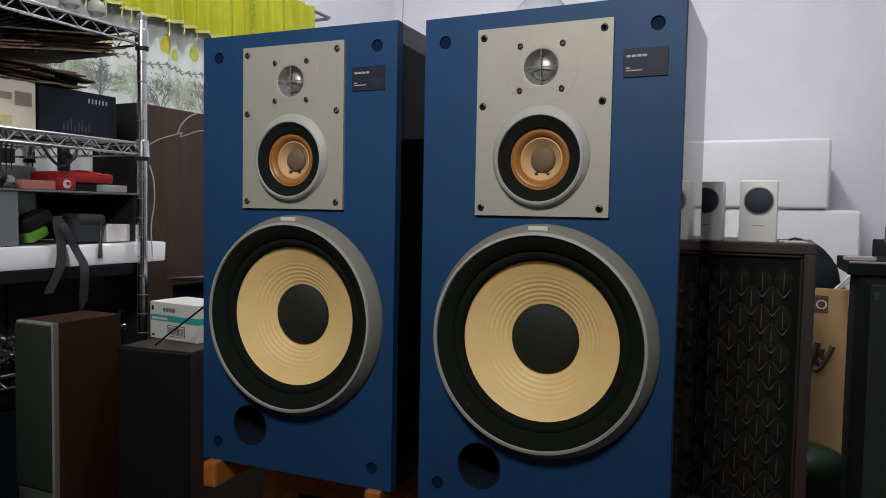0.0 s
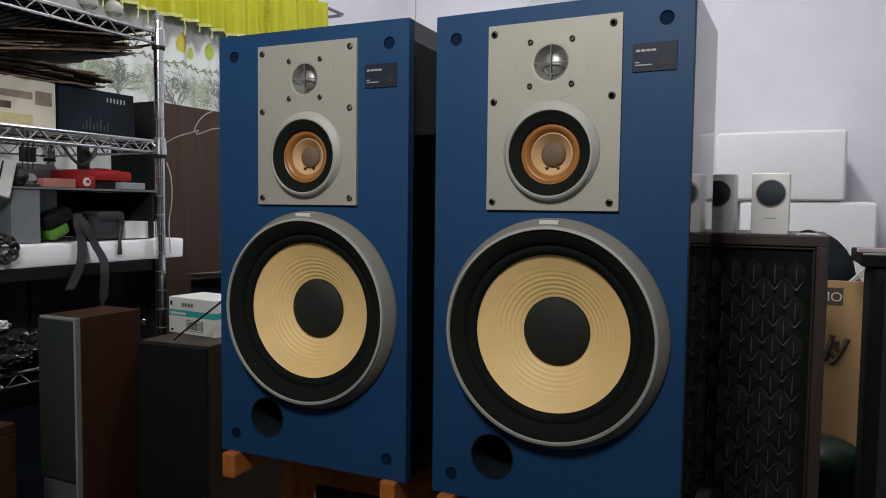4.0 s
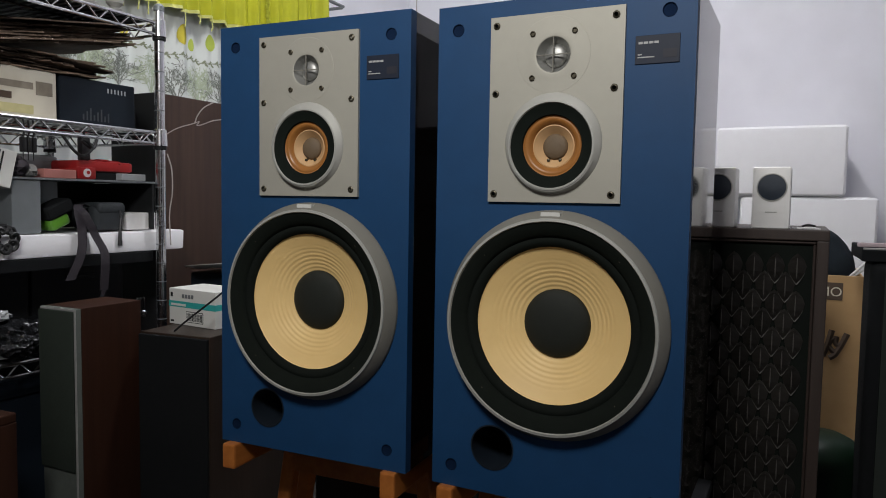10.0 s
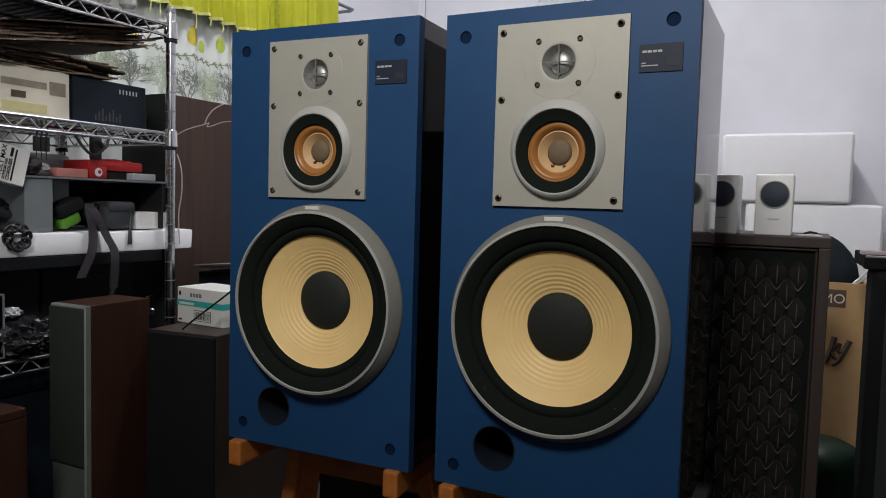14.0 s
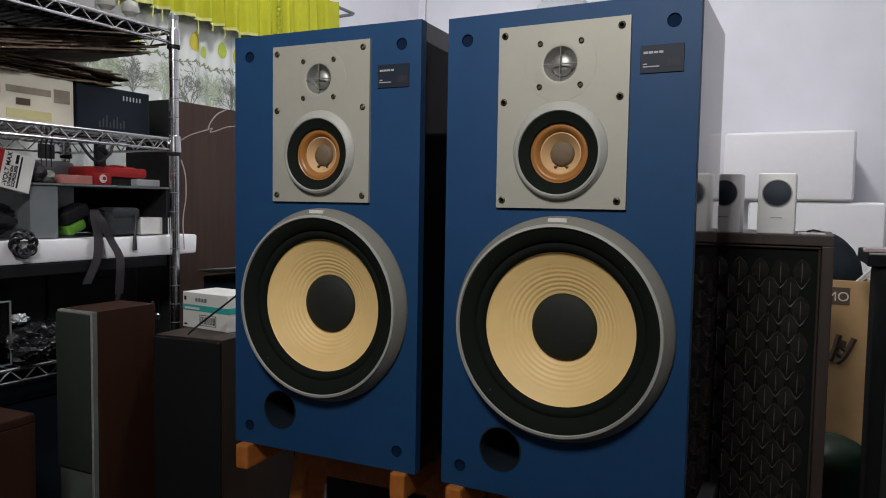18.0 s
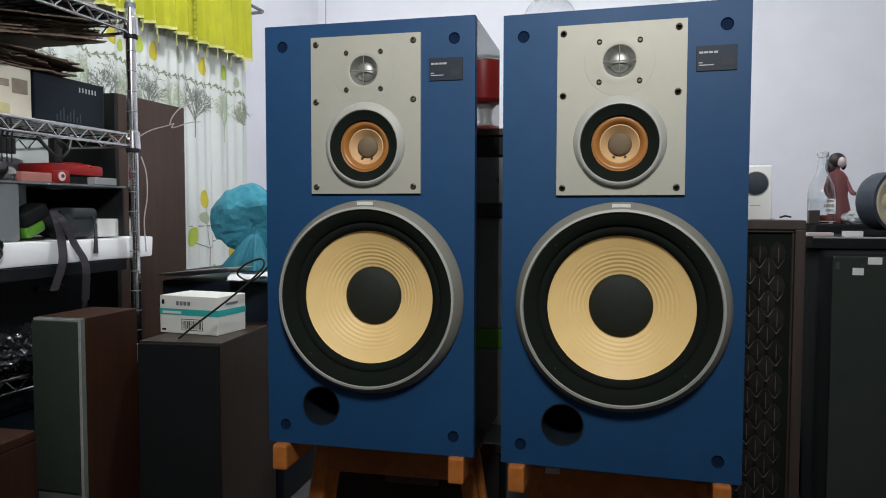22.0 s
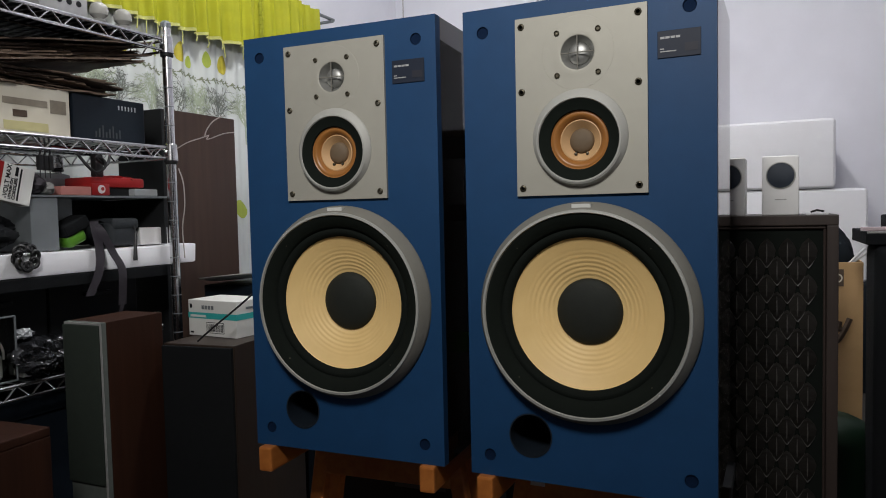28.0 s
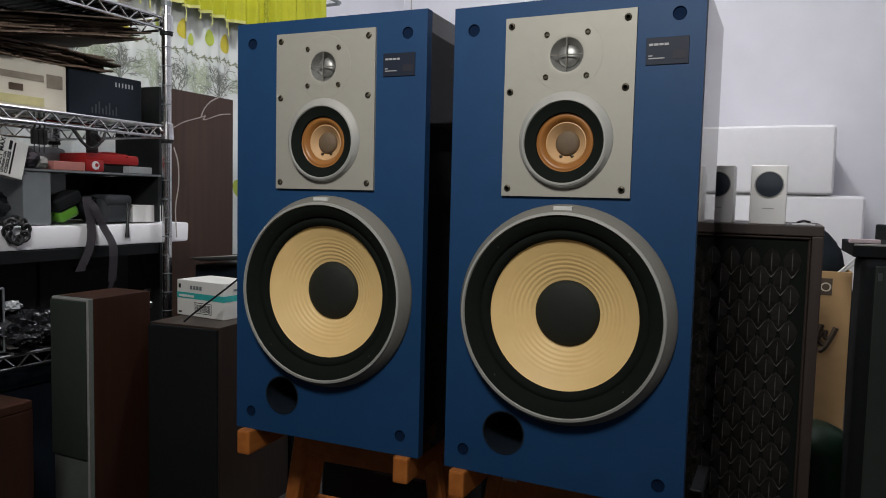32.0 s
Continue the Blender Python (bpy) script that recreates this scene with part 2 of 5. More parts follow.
def panel(w, h, holes, y0, y1, bm=None, x0=0.0, z0=0.0):
    """An upright slab from x0 to w and z0 to h with round holes (x, z, r), between y0 (front) and y1."""
    out = bm or bmesh.new()
    loops = [[(x0, z0), (w, z0), (w, h), (x0, h)]] + [circle(r, 40, (x, z)) for x, z, r in holes]
    for y in (y0, y1):
        edges = []
        for lp in loops:
            vs = [out.verts.new((x, y, z)) for x, z in lp]
            edges += [out.edges.new((vs[i], vs[(i + 1) % len(vs)])) for i in range(len(vs))]
        bmesh.ops.triangle_fill(out, edges=edges, use_beauty=True, use_dissolve=False)
    for lp in loops:
        for i in range(len(lp)):
            (xa, za), (xb, zb) = lp[i], lp[(i + 1) % len(lp)]
            out.faces.new([out.verts.new(p) for p in ((xa, y0, za), (xb, y0, zb), (xb, y1, zb), (xa, y1, za))])
    bmesh.ops.remove_doubles(out, verts=out.verts, dist=1e-5)
    return out


# ---- the room ----
LEFT, RIGHT, FRONT, BACK, TOP = -1.76, 2.3, -2.6, 3.0, 3.0
def wall(name, lo, hi, mat=None, label=""):
    ob = part(name, box(lo, hi), mat or M_WALL)
    return tagged(ob, label or "plain white painted room wall", "wall", "", "structure")


wall("wall_back", (LEFT - 0.15, BACK, 0), (RIGHT + 0.15, BACK + 0.15, TOP))
wall("wall_left", (LEFT - 0.15, FRONT, 0), (LEFT, BACK, TOP))
wall("wall_right", (RIGHT, FRONT, 0), (RIGHT + 0.15, BACK, TOP))
# unseen closing wall; its dark brown is chosen to keep bounce light low
wall("wall_front", (LEFT - 0.15, FRONT - 0.15, 0), (RIGHT + 0.15, FRONT, TOP), M_TALL, "unseen brown wall behind the viewer, dark to cut bounce light")
tagged(part("floor", box((LEFT - 0.15, FRONT - 0.15, -0.1), (RIGHT + 0.15, BACK + 0.15, 0)), M_FLOOR), "dark tiled floor in deep shade", "floor", "", "structure")
tagged(part("ceiling", box((LEFT - 0.15, FRONT - 0.15, TOP), (RIGHT + 0.15, BACK + 0.15, TOP + 0.1)), M_CEIL), "plain white ceiling", "ceiling", "", "structure")


# ---- the two blue loudspeakers ----
SW, SH, SD = 0.370, 0.7263, 0.262


def loudspeaker(at, turn):
    t = thing("loudspeaker", at, turn, "three-way loudspeaker, blue front, cream woofer, on a wooden stand", "loudspeaker", "pair of blue loudspeakers")
    holes = [(0.0325, 0.0332, 0.0095), (0.3355, 0.0332, 0.0095), (0.0325, 0.691, 0.0095), (0.3355, 0.691, 0.0095), (0.100, 0.071, 0.033), (0.187, 0.265, 0.145), (0.1815, 0.5195, 0.058), (0.1815, 0.6440, 0.026)]
    part("baffle", panel(SW, SH, holes, 0.0, 0.018), M_BLUE, t, "matt blue painted front panel")
    e = 0.018
    for name, lo, hi in (("side_panel", (0, e, 0), (e, SD, SH)), ("side_panel", (SW - e, e, 0), (SW, SD, SH)),
                         ("top_panel", (e, e, SH - e), (SW - e, SD, SH - 0.0005)), ("bottom_panel", (e, e, 0.0005), (SW - e, SD, e)),
                         ("back_panel", (e, SD - e, e), (SW - e, SD - 0.0005, SH - e))):
        part(name, box(lo, hi, 0.0008, 1), M_VENEER, t, "dark glossy lacquered wood panel")
    # sockets for the grille pegs, and the port
    for x, z, r in holes[:4]:
        part("grille_socket", lathe([(0.0094, 0.0006), (0.0086, 0.0005), (0.0080, -0.0012), (0, -0.0018)], 24, (x, 0, z)), M_SOCKET, t, "dark round peg socket")
    part("bass_port", lathe([(0.0345, 0.0), (0.0345, 0.0008), (0.0325, 0.0008), (0.0318, -0.004), (0.0318, -0.11), (0, -0.11)], 40, (0.100, 0, 0.071)), M_PORT, t, "dark round port tube", True)
    # woofer
    c = (0.1878, 0, 0.2635)
    w = part("woofer", lathe([(0.1650, 0.000), (0.1650, 0.0035), (0.1640, 0.0060), (0.1550, 0.0225), (0.1530, 0.0245)], 96, c), M_RING, t, "woofer in a grey cast ring with cream ribbed cone", True)
    part("rim", lathe([(0.1538, 0.0236), (0.1532, 0.0262), (0.1496, 0.0268), (0.1484, 0.0240)], 96, c), M_RIM, w, "bright machined rim", True)
    part("gasket", lathe([(0.1490, 0.0242), (0.1470, 0.0236), (0.1310, 0.0165), (0.1284, 0.0130)], 96, c), M_GASKET, w, "black gasket", True)
    part("surround", lathe([(0.1288, 0.0132)] + [(0.1285 - 0.0155 * k / 10, 0.0100 - 0.0040 * k / 10 + 0.0035 * math.sin(math.pi * k / 10)) for k in range(1, 10)] + [(0.1130, 0.0040)], 96, c), M_SURROUND, w, "black rolled surround", True)
    cone = [(0.1135, 0.0042), (0.1120, 0.0022)]
    for k in range(1, 121):
        f = k / 120
        r = 0.1120 - f * (0.1120 - 0.0490)
        h = 0.0022 - 0.029 * f ** 0.95
        if 0.20 < f < 0.95:
            h += 0.00027 * math.sin((f - 0.20) / 0.75 * 2 * math.pi * 7.0) * min(1, max(0.12, (f - 0.20) / 0.35))
        cone.append((r, h))
    part("cone", lathe(cone, 96, c), M_CONE, w, "cream paper cone with round ribs", True)
    part("dust_cap", lathe([(0.0505, -0.0275), (0.0500, -0.0250)] + [(0.0500 * math.cos(a), -0.0250 + 0.013 * math.sin(a)) for a in [math.pi / 2 * k / 10 for k in range(1, 10)]] + [(0, -0.0120)], 64, c), M_CAP, w, "black felt dust cap", True)
    for a in (45, 135, 225, 315):
        part("bolt", lathe([(0.0018, 0.010), (0.0018, 0.0194), (0.0010, 0.0200), (0, 0.0199)], 12, (c[0] + 0.139 * math.cos(radians(a)), 0, c[2] + 0.139 * math.sin(radians(a)))), M_SCREW, w)
    part("sticker", box((c[0] - 0.014, -0.0195, c[2] + 0.1560), (c[0] + 0.014, -0.0080, c[2] + 0.1618), 0.0004, 1), M_LABEL, w, "small pale sticker")
    # plate with tweeter and midrange
    pl = part("plate", panel(0.280, 0.7025, [(0.1815, 0.5195, 0.058), (0.1815, 0.6440, 0.0252)], -0.0050, 0.0, None, 0.087, 0.4390), M_PLATE, t, "champagne-coloured metal plate with two drivers")
    for x in (0.0964, 0.2677):
        for z in (0.4505, 0.5941, 0.6902):
            s = part("screw", lathe([(0.0051, 0.004), (0.0051, 0.0060), (0.0044, 0.0066), (0.0030, 0.0071), (0.0026, 0.0050), (0, 0.0050)], 20, (x, 0, z)), M_SCREW, pl, "", True)
    c = (0.1815, 0, 0.6440)
    tw = part("tweeter", lathe([(0.0530, 0.0049), (0.0526, 0.0052), (0.0420, 0.0053), (0.0330, 0.0055), (0.0262, 0.0060), (0.0250, 0.0058), (0.0243, 0.0052)], 64, c), M_PLATE, pl, "tweeter with polished dome behind a cross bar", True)
    part("dome", lathe([(0.0165, -0.0072), (0.0160, -0.0060)] + [(0.0160 * math.cos(a), -0.0060 + 0.0070 * math.sin(a)) for a in [math.pi / 2 * k / 8 for k in range(1, 8)]] + [(0, 0.0010)], 40, c), M_DOME, tw, "polished dome", True)
    part("horn", lathe([(0.0246, 0.0056), (0.0225, 0.0020), (0.0200, -0.0028), (0.0166, -0.0070)], 48, c), M_DOME, tw, "", True)
    part("phase_bar", box((c[0] - 0.0242, -0.0062, c[2] - 0.0007), (c[0] + 0.0242, -0.0048, c[2] + 0.0007)), M_RING, tw)
    part("phase_bar", box((c[0] - 0.0007, -0.0064, c[2] - 0.0242), (c[0] + 0.0007, -0.0050, c[2] + 0.0242)), M_RING, tw)
    for dx in (-0.0302, 0.0302):
        for dz in (-0.0305, 0.0305):
            part("screw", lathe([(0.0040, 0.0050), (0.0040, 0.0070), (0.0030, 0.0076), (0.0024, 0.0058), (0, 0.0058)], 16, (c[0] + dx, 0, c[2] + dz)), M_SCREW, tw, "", True)
    c = (0.1832, 0, 0.5180)
    bez = lathe([(0.0706, 0.0048), (0.0698, 0.0070), (0.0690, 0.0076), (0.0640, 0.0140), (0.0622, 0.0148)], 80, c)
    for v in bez.verts:
        v.co.z += 0.0035 * (v.co.y > -0.0090)
    md = part("midrange", bez, M_BEZEL, pl, "midrange driver with amber surround in a silver bezel", True)
    part("lip", lathe([(0.0624, 0.0146), (0.0620, 0.0155), (0.0600, 0.0157), (0.0588, 0.0140)], 80, c), M_RIM, md, "bright inner lip", True)
    part("gasket", lathe([(0.0592, 0.0142), (0.0582, 0.0135), (0.0435, 0.0090), (0.0420, 0.0050)], 64, c), M_GASKET, md, "black gasket", True)
    part("surround", lathe([(0.0424, 0.0062)] + [(0.0420 - 0.0110 * k / 8, 0.0045 + 0.0028 * math.sin(math.pi * k / 8) - 0.005 * k / 8) for k in range(1, 8)] + [(0.0310, -0.0005), (0.0300, -0.002)], 64, c), M_AMBER, md, "amber varnished surround", True)
    part("cone", lathe([(0.0305, -0.0015), (0.0290, -0.0010), (0.0180, -0.0110), (0.0170, -0.0120)], 64, c), M_MIDCONE, md, "peach-coloured cone", True)
    part("dust_cap", lathe([(0.0185, -0.0110), (0.0180, -0.0095)] + [(0.0180 * math.cos(a), -0.0095 + 0.006 * math.sin(a)) for a in [math.pi / 2 * k / 8 for k in range(1, 8)]] + [(0, -0.0035)], 40, c), M_MIDCAP, md, "grey-brown mesh cap", True)
    for dx in (-0.0085, 0.0085):
        part("lead_eyelet", lathe([(0.0022, -0.012), (0.0022, -0.0050), (0, -0.0045)], 10, (c[0] + dx, 0, c[2] - 0.0190)), M_SCREW, md)
    # badge: the maker's mark is a plain bar
    bd = part("badge", box((0.2930, -0.0016, 0.6230), (0.3500, 0.0, 0.6600), 0.0004, 1), M_BADGE, t, "small black badge with white marks")
    for k in range(4):
        part("mark", box((0.2970 + 0.0068 * k, -0.0019, 0.6490), (0.3026 + 0.0068 * k, -0.0016, 0.6520)), M_PRINT, bd)
    part("mark", box((0.2965, -0.0021, 0.6345), (0.3020, -0.0016, 0.6360)), M_PRINT, bd)
    part("mark", box((0.2965, -0.0021, 0.6310), (0.3180, -0.0016, 0.6325)), M_PRINT, bd)
    part("dim_mark", box((0.3290, -0.0019, 0.6300), (0.3465, -0.0016, 0.6410)), M_HAIR0, bd, "dim brown printed square")
    return t


BASE = 0.350
loudspeaker((0, 0, BASE), 0)
loudspeaker((-0.4152, -0.0211, BASE + 0.004), math.degrees(0.0450))



# ---- more materials ----
M_LEAD = material("grey_painted_metal", (0.22, 0.24, 0.25), 0.45, metal=0.3, scale=40, amount=0.4)
M_SHADEWIRE = material("shade_dark_wire", (0.15, 0.155, 0.165), 0.5, metal=0.5, scale=60)
M_OLDCARD = material("old_torn_cardboard", (0.20, 0.142, 0.100), 0.9, colour2=(0.060, 0.042, 0.030), scale=16, bump=0.4, bump_scale=120, spread=0.45)
M_CREAM = material("cream_printed_card", (0.70, 0.66, 0.55), 0.6, colour2=(0.62, 0.57, 0.45), scale=14)
M_FADED = material("faded_brown_print", (0.30, 0.26, 0.20), 0.6, colour2=(0.20, 0.17, 0.13), scale=40)
M_BROWNPRINT = material("brown_print", (0.09, 0.06, 0.04), 0.6, scale=60)
M_YELLOWPRINT = material("yellow_print", (0.58, 0.53, 0.26), 0.6, scale=60)
M_DARKBOX = material("dark_blue_black_plastic", (0.009, 0.014, 0.021), 0.45, ior=1.3, scale=30, bump=0.1, bump_scale=300)
M_RED = material("red_plastic", (0.34, 0.014, 0.014), 0.38, scale=40)
M_PINK = material("faded_pink_card", (0.55, 0.22, 0.19), 0.6, scale=40)
M_CLEARGREY = material("dusty_clear_plastic", (0.42, 0.44, 0.45), 0.25, scale=40)
M_GREEN = material("bright_green_plastic", (0.10, 0.28, 0.025), 0.35, scale=30)
M_FABRIC = material("black_nylon_fabric", (0.013, 0.014, 0.015), 0.85, ior=1.15, scale=60, bump=0.4, bump_scale=900)
M_BAGCLOTH = material("dusty_black_nylon", (0.026, 0.031, 0.035), 0.7, scale=60, bump=0.3, bump_scale=900)
M_CLOTH = material("faded_black_cloth", (0.020, 0.026, 0.031), 0.85, colour2=(0.012, 0.016, 0.020), scale=20, ior=1.2, bump=0.4, bump_scale=500)
M_STRAP = material("grey_purple_strap", (0.060, 0.052, 0.062), 0.7, scale=60, bump=0.3, bump_scale=1500)
M_BAG = material("black_shiny_bag", (0.016, 0.017, 0.019), 0.2, scale=30, bump=0.25, bump_scale=30, coat=0.6)
M_BLUEBAG = material("blue_thin_plastic_bag", (0.13, 0.47, 0.60), 0.14, colour2=(0.07, 0.32, 0.43), scale=14, bump=0.5, bump_scale=45, stretch=(1, 1, 0.5))
M_BLUEBAG.node_tree.nodes["Principled BSDF"].inputs["Transmission Weight"].default_value = 0.35
M_BLUEBAG.node_tree.nodes["Principled BSDF"].inputs["IOR"].default_value = 1.12
M_PAPER = material("white_paper", (0.68, 0.68, 0.68), 0.6, scale=30, amount=0.3)
M_TRAY = material("dull_tin_tray", (0.50, 0.49, 0.47), 0.35, metal=0.5, scale=40, amount=0.4)
M_CURTAIN = material("white_printed_curtain", (0.70, 0.73, 0.70), 0.75, scale=12, amount=0.2, bump=0.15, bump_scale=600)
M_VALANCE = material("lime_green_valance", (0.47, 0.47, 0.012), 0.7, colour2=(0.38, 0.39, 0.010), scale=16, bump=0.15, bump_scale=600)
M_FRILL = material("pale_yellow_frill", (0.62, 0.62, 0.22), 0.7, scale=30)
M_LACE = material("olive_scalloped_edge", (0.33, 0.35, 0.015), 0.8, scale=60)
M_VINE = material("green_print", (0.25, 0.28, 0.18), 0.7, scale=60)
M_TREE = material("grey_tree_print", (0.20, 0.215, 0.185), 0.75, scale=60)
M_PALETREE = material("pale_green_tree_print", (0.44, 0.50, 0.36), 0.75, scale=60)
M_LEAFY = material("yellow_leaf_print", (0.62, 0.52, 0.05), 0.7, scale=40)
M_LEAFG = material("lime_leaf_print", (0.45, 0.54, 0.08), 0.7, scale=40)
M_CABLE = material("black_cable", (0.018, 0.018, 0.019), 0.45, scale=60)
M_WIRE = material("grey_white_wire", (0.42, 0.38, 0.35), 0.5, scale=60)
M_GLASS = glass("clear_glass", (0.95, 0.97, 0.97), 0.02)
M_DOMEGLASS = glass("thin_clear_glass", (0.97, 0.98, 0.98), 0.03, 1.06)
M_LIQUID = material("dark_amber_liquid", (0.24, 0.045, 0.022), 0.15, scale=20)
M_FIGURE = material("maroon_painted_figurine", (0.19, 0.056, 0.060), 0.5, scale=30)
M_HAIR = material("dark_painted_hair", (0.030, 0.022, 0.022), 0.5, scale=30)
M_GLOSSPANEL = material("dark_smoked_front", (0.034, 0.041, 0.036), 0.12, scale=20)
M_IVORY = material("ivory_driver_cone", (0.55, 0.48, 0.33), 0.5, scale=30)
M_PALEPINK = material("pale_pink_plastic", (0.55, 0.44, 0.46), 0.45, scale=40)
M_DIM = material("dim_grey_print", (0.045, 0.05, 0.055), 0.5, scale=60)
M_FRAMEWOOD = material("dusty_walnut_veneer", (0.050, 0.035, 0.029), 0.55, colour2=(0.032, 0.022, 0.018), scale=35, stretch=(2, 2, 0.15), bump=0.08, bump_scale=200)
M_GLINT = material("pale_glint_wood", (0.090, 0.085, 0.076), 0.40, scale=60)
M_DARKGREEN = material("dark_green_plastic", (0.005, 0.020, 0.009), 0.5, scale=30)
M_LEAFWOOD = material("dark_carved_grille", (0.025, 0.0226, 0.0196), 0.42, ior=1.3, colour2=(0.017, 0.0155, 0.0138), scale=60, bump=0.15, bump_scale=500, spread=0.25)


def smooth(points, n=5):
    """Points along a curve through the given ones."""
    p = [Vector(q) for q in points]
    p = [2 * p[0] - p[1]] + p + [2 * p[-1] - p[-2]]
    out = []
    for i in range(1, len(p) - 2):
        for k in range(n):
            t = k / n
            out.append(0.5 * (2 * p[i] + (p[i + 1] - p[i - 1]) * t + (2 * p[i - 1] - 5 * p[i] + 4 * p[i + 1] - p[i + 2]) * t * t + (3 * p[i] - p[i - 1] - 3 * p[i + 1] + p[i + 2]) * t ** 3))
    return out + [p[-2]]


def lettering(name, words, size, mat, parent, m, bold=0.0):
    """Words as thin raised letters under a thing."""
    cu = bpy.data.curves.new(name, "FONT")
    cu.body, cu.size, cu.extrude, cu.offset = words, size, 0.0004, bold
    tmp = bpy.data.objects.new(name, cu)
    bpy.context.collection.objects.link(tmp)
    me = bpy.data.meshes.new_from_object(tmp.evaluated_get(bpy.context.evaluated_depsgraph_get()))
    bpy.data.objects.remove(tmp)
    me.materials.clear()
    me.materials.append(mat)
    ob = new(name, me)
    ob.parent = parent
    ob.matrix_local = m
    return ob


def slab(name, lo, hi, mat, at=(0, 0, 0), turn=0.0, label="", category="", bevel=0.002, group=""):
    ob = part(name, box(lo, hi, bevel), mat)
    ob.matrix_world = pose(*at, 0, 0, turn)
    return tagged(ob, label, category, group)


def crumpled(centre, size, seed, rough=0.25, freq=6.0, level=4):
    """A crumpled lump: a ball pushed in and out by folded noise, flat below."""
    bm = bmesh.new()
    bmesh.ops.create_icosphere(bm, subdivisions=level, radius=1)
    for v in bm.verts:
        p = v.co.copy()
        k = 1 + rough * noise.noise(p * freq * 0.4 + Vector((seed, 0, 0))) - rough * abs(noise.noise(p * freq + Vector((0, seed, 0)))) * 1.3
        q = p * k
        v.co = Vector((centre[0] + q.x * size[0], centre[1] + q.y * size[1], max(centre[2] + q.z * size[2], centre[2] - size[2] * 0.8)))
    return bm


# ---- wooden stands under the loudspeakers ----
def stand(at, turn, front):
    t = thing("speaker_stand", at, turn, "orange varnished wooden stand with splayed legs under a loudspeaker", "stand", "stands of the loudspeakers")
    for x in (0.014, 0.328):
        part("bearer", box((x, -0.014, 0.306), (x + 0.027, 0.235, 0.350), 0.004, 2), M_ORANGE, t, "orange varnished square bearer")
    for y in (front + 0.003, 0.222):
        part("rail", box((0.051, y, 0.247), (0.318, y + 0.020, 0.3055), 0.002, 2), M_ORANGE, t, "cross rail")
    # the legs stand well back under the bearers, spreading towards the floor
    for sx in (-1, 1):
        for y in (front, 0.219):
            bm = bmesh.new()
            vs = [bm.verts.new((0.1845 + sx * spread + dx, y + dy, z)) for z, spread in ((0.0, 0.188), (0.3058, 0.1395)) for dx, dy in ((-0.0148, 0), (0.0148, 0), (0.0148, 0.026), (-0.0148, 0.026))]
            for f in ((0, 1, 2, 3), (4, 5, 6, 7), (0, 1, 5, 4), (1, 2, 6, 5), (2, 3, 7, 6), (3, 0, 4, 7)):
                bm.faces.new([vs[i] for i in f])
            bmesh.ops.bevel(bm, geom=bm.edges[:], offset=0.003, segments=1, affect="EDGES")
            part("leg", bm, M_ORANGE, t)
    for y in (front + 0.004, 0.223):
        part("stretcher", box((0.033, y, 0.110), (0.336, y + 0.015, 0.138), 0.002, 1), M_ORANGE, t)
    return t


stand((0, 0, 0), 0, 0.120)
stand((-0.415, -0.025, 0.004), math.degrees(0.0667), 0.150)
slab("price_tag", (0, 0, 0), (0.0275, 0.0008, 0.0112), M_PAPER, (0.0555, 0.1221, 0.2935), 0, "small white paper tag stuck on the wooden stand", "tag", 0)


# crates are added; their black stands in for the shade behind the stands
def crate(at, turn, w, d, h):
    t = thing("filler_crate", at, turn, "black crate added to fill the dark behind a stand", "crate", "black crates")
    part("body", box((0.006, 0.006, 0), (w - 0.006, d - 0.006, h - 0.022), 0.006), M_BLACK, t)
    part("rim", box((0, 0, h - 0.0218), (w, d, h), 0.004), M_BLACK, t)
    part("grip", box((w * 0.35, 0.001, h * 0.62), (w * 0.65, 0.0058, h * 0.74), 0.002), M_DIM, t)
    return t


crate((-0.46, 0.30, 0), 4, 0.40, 0.30, 0.27)
crate((-0.01, 0.30, 0), 0, 0.38, 0.14, 0.27)


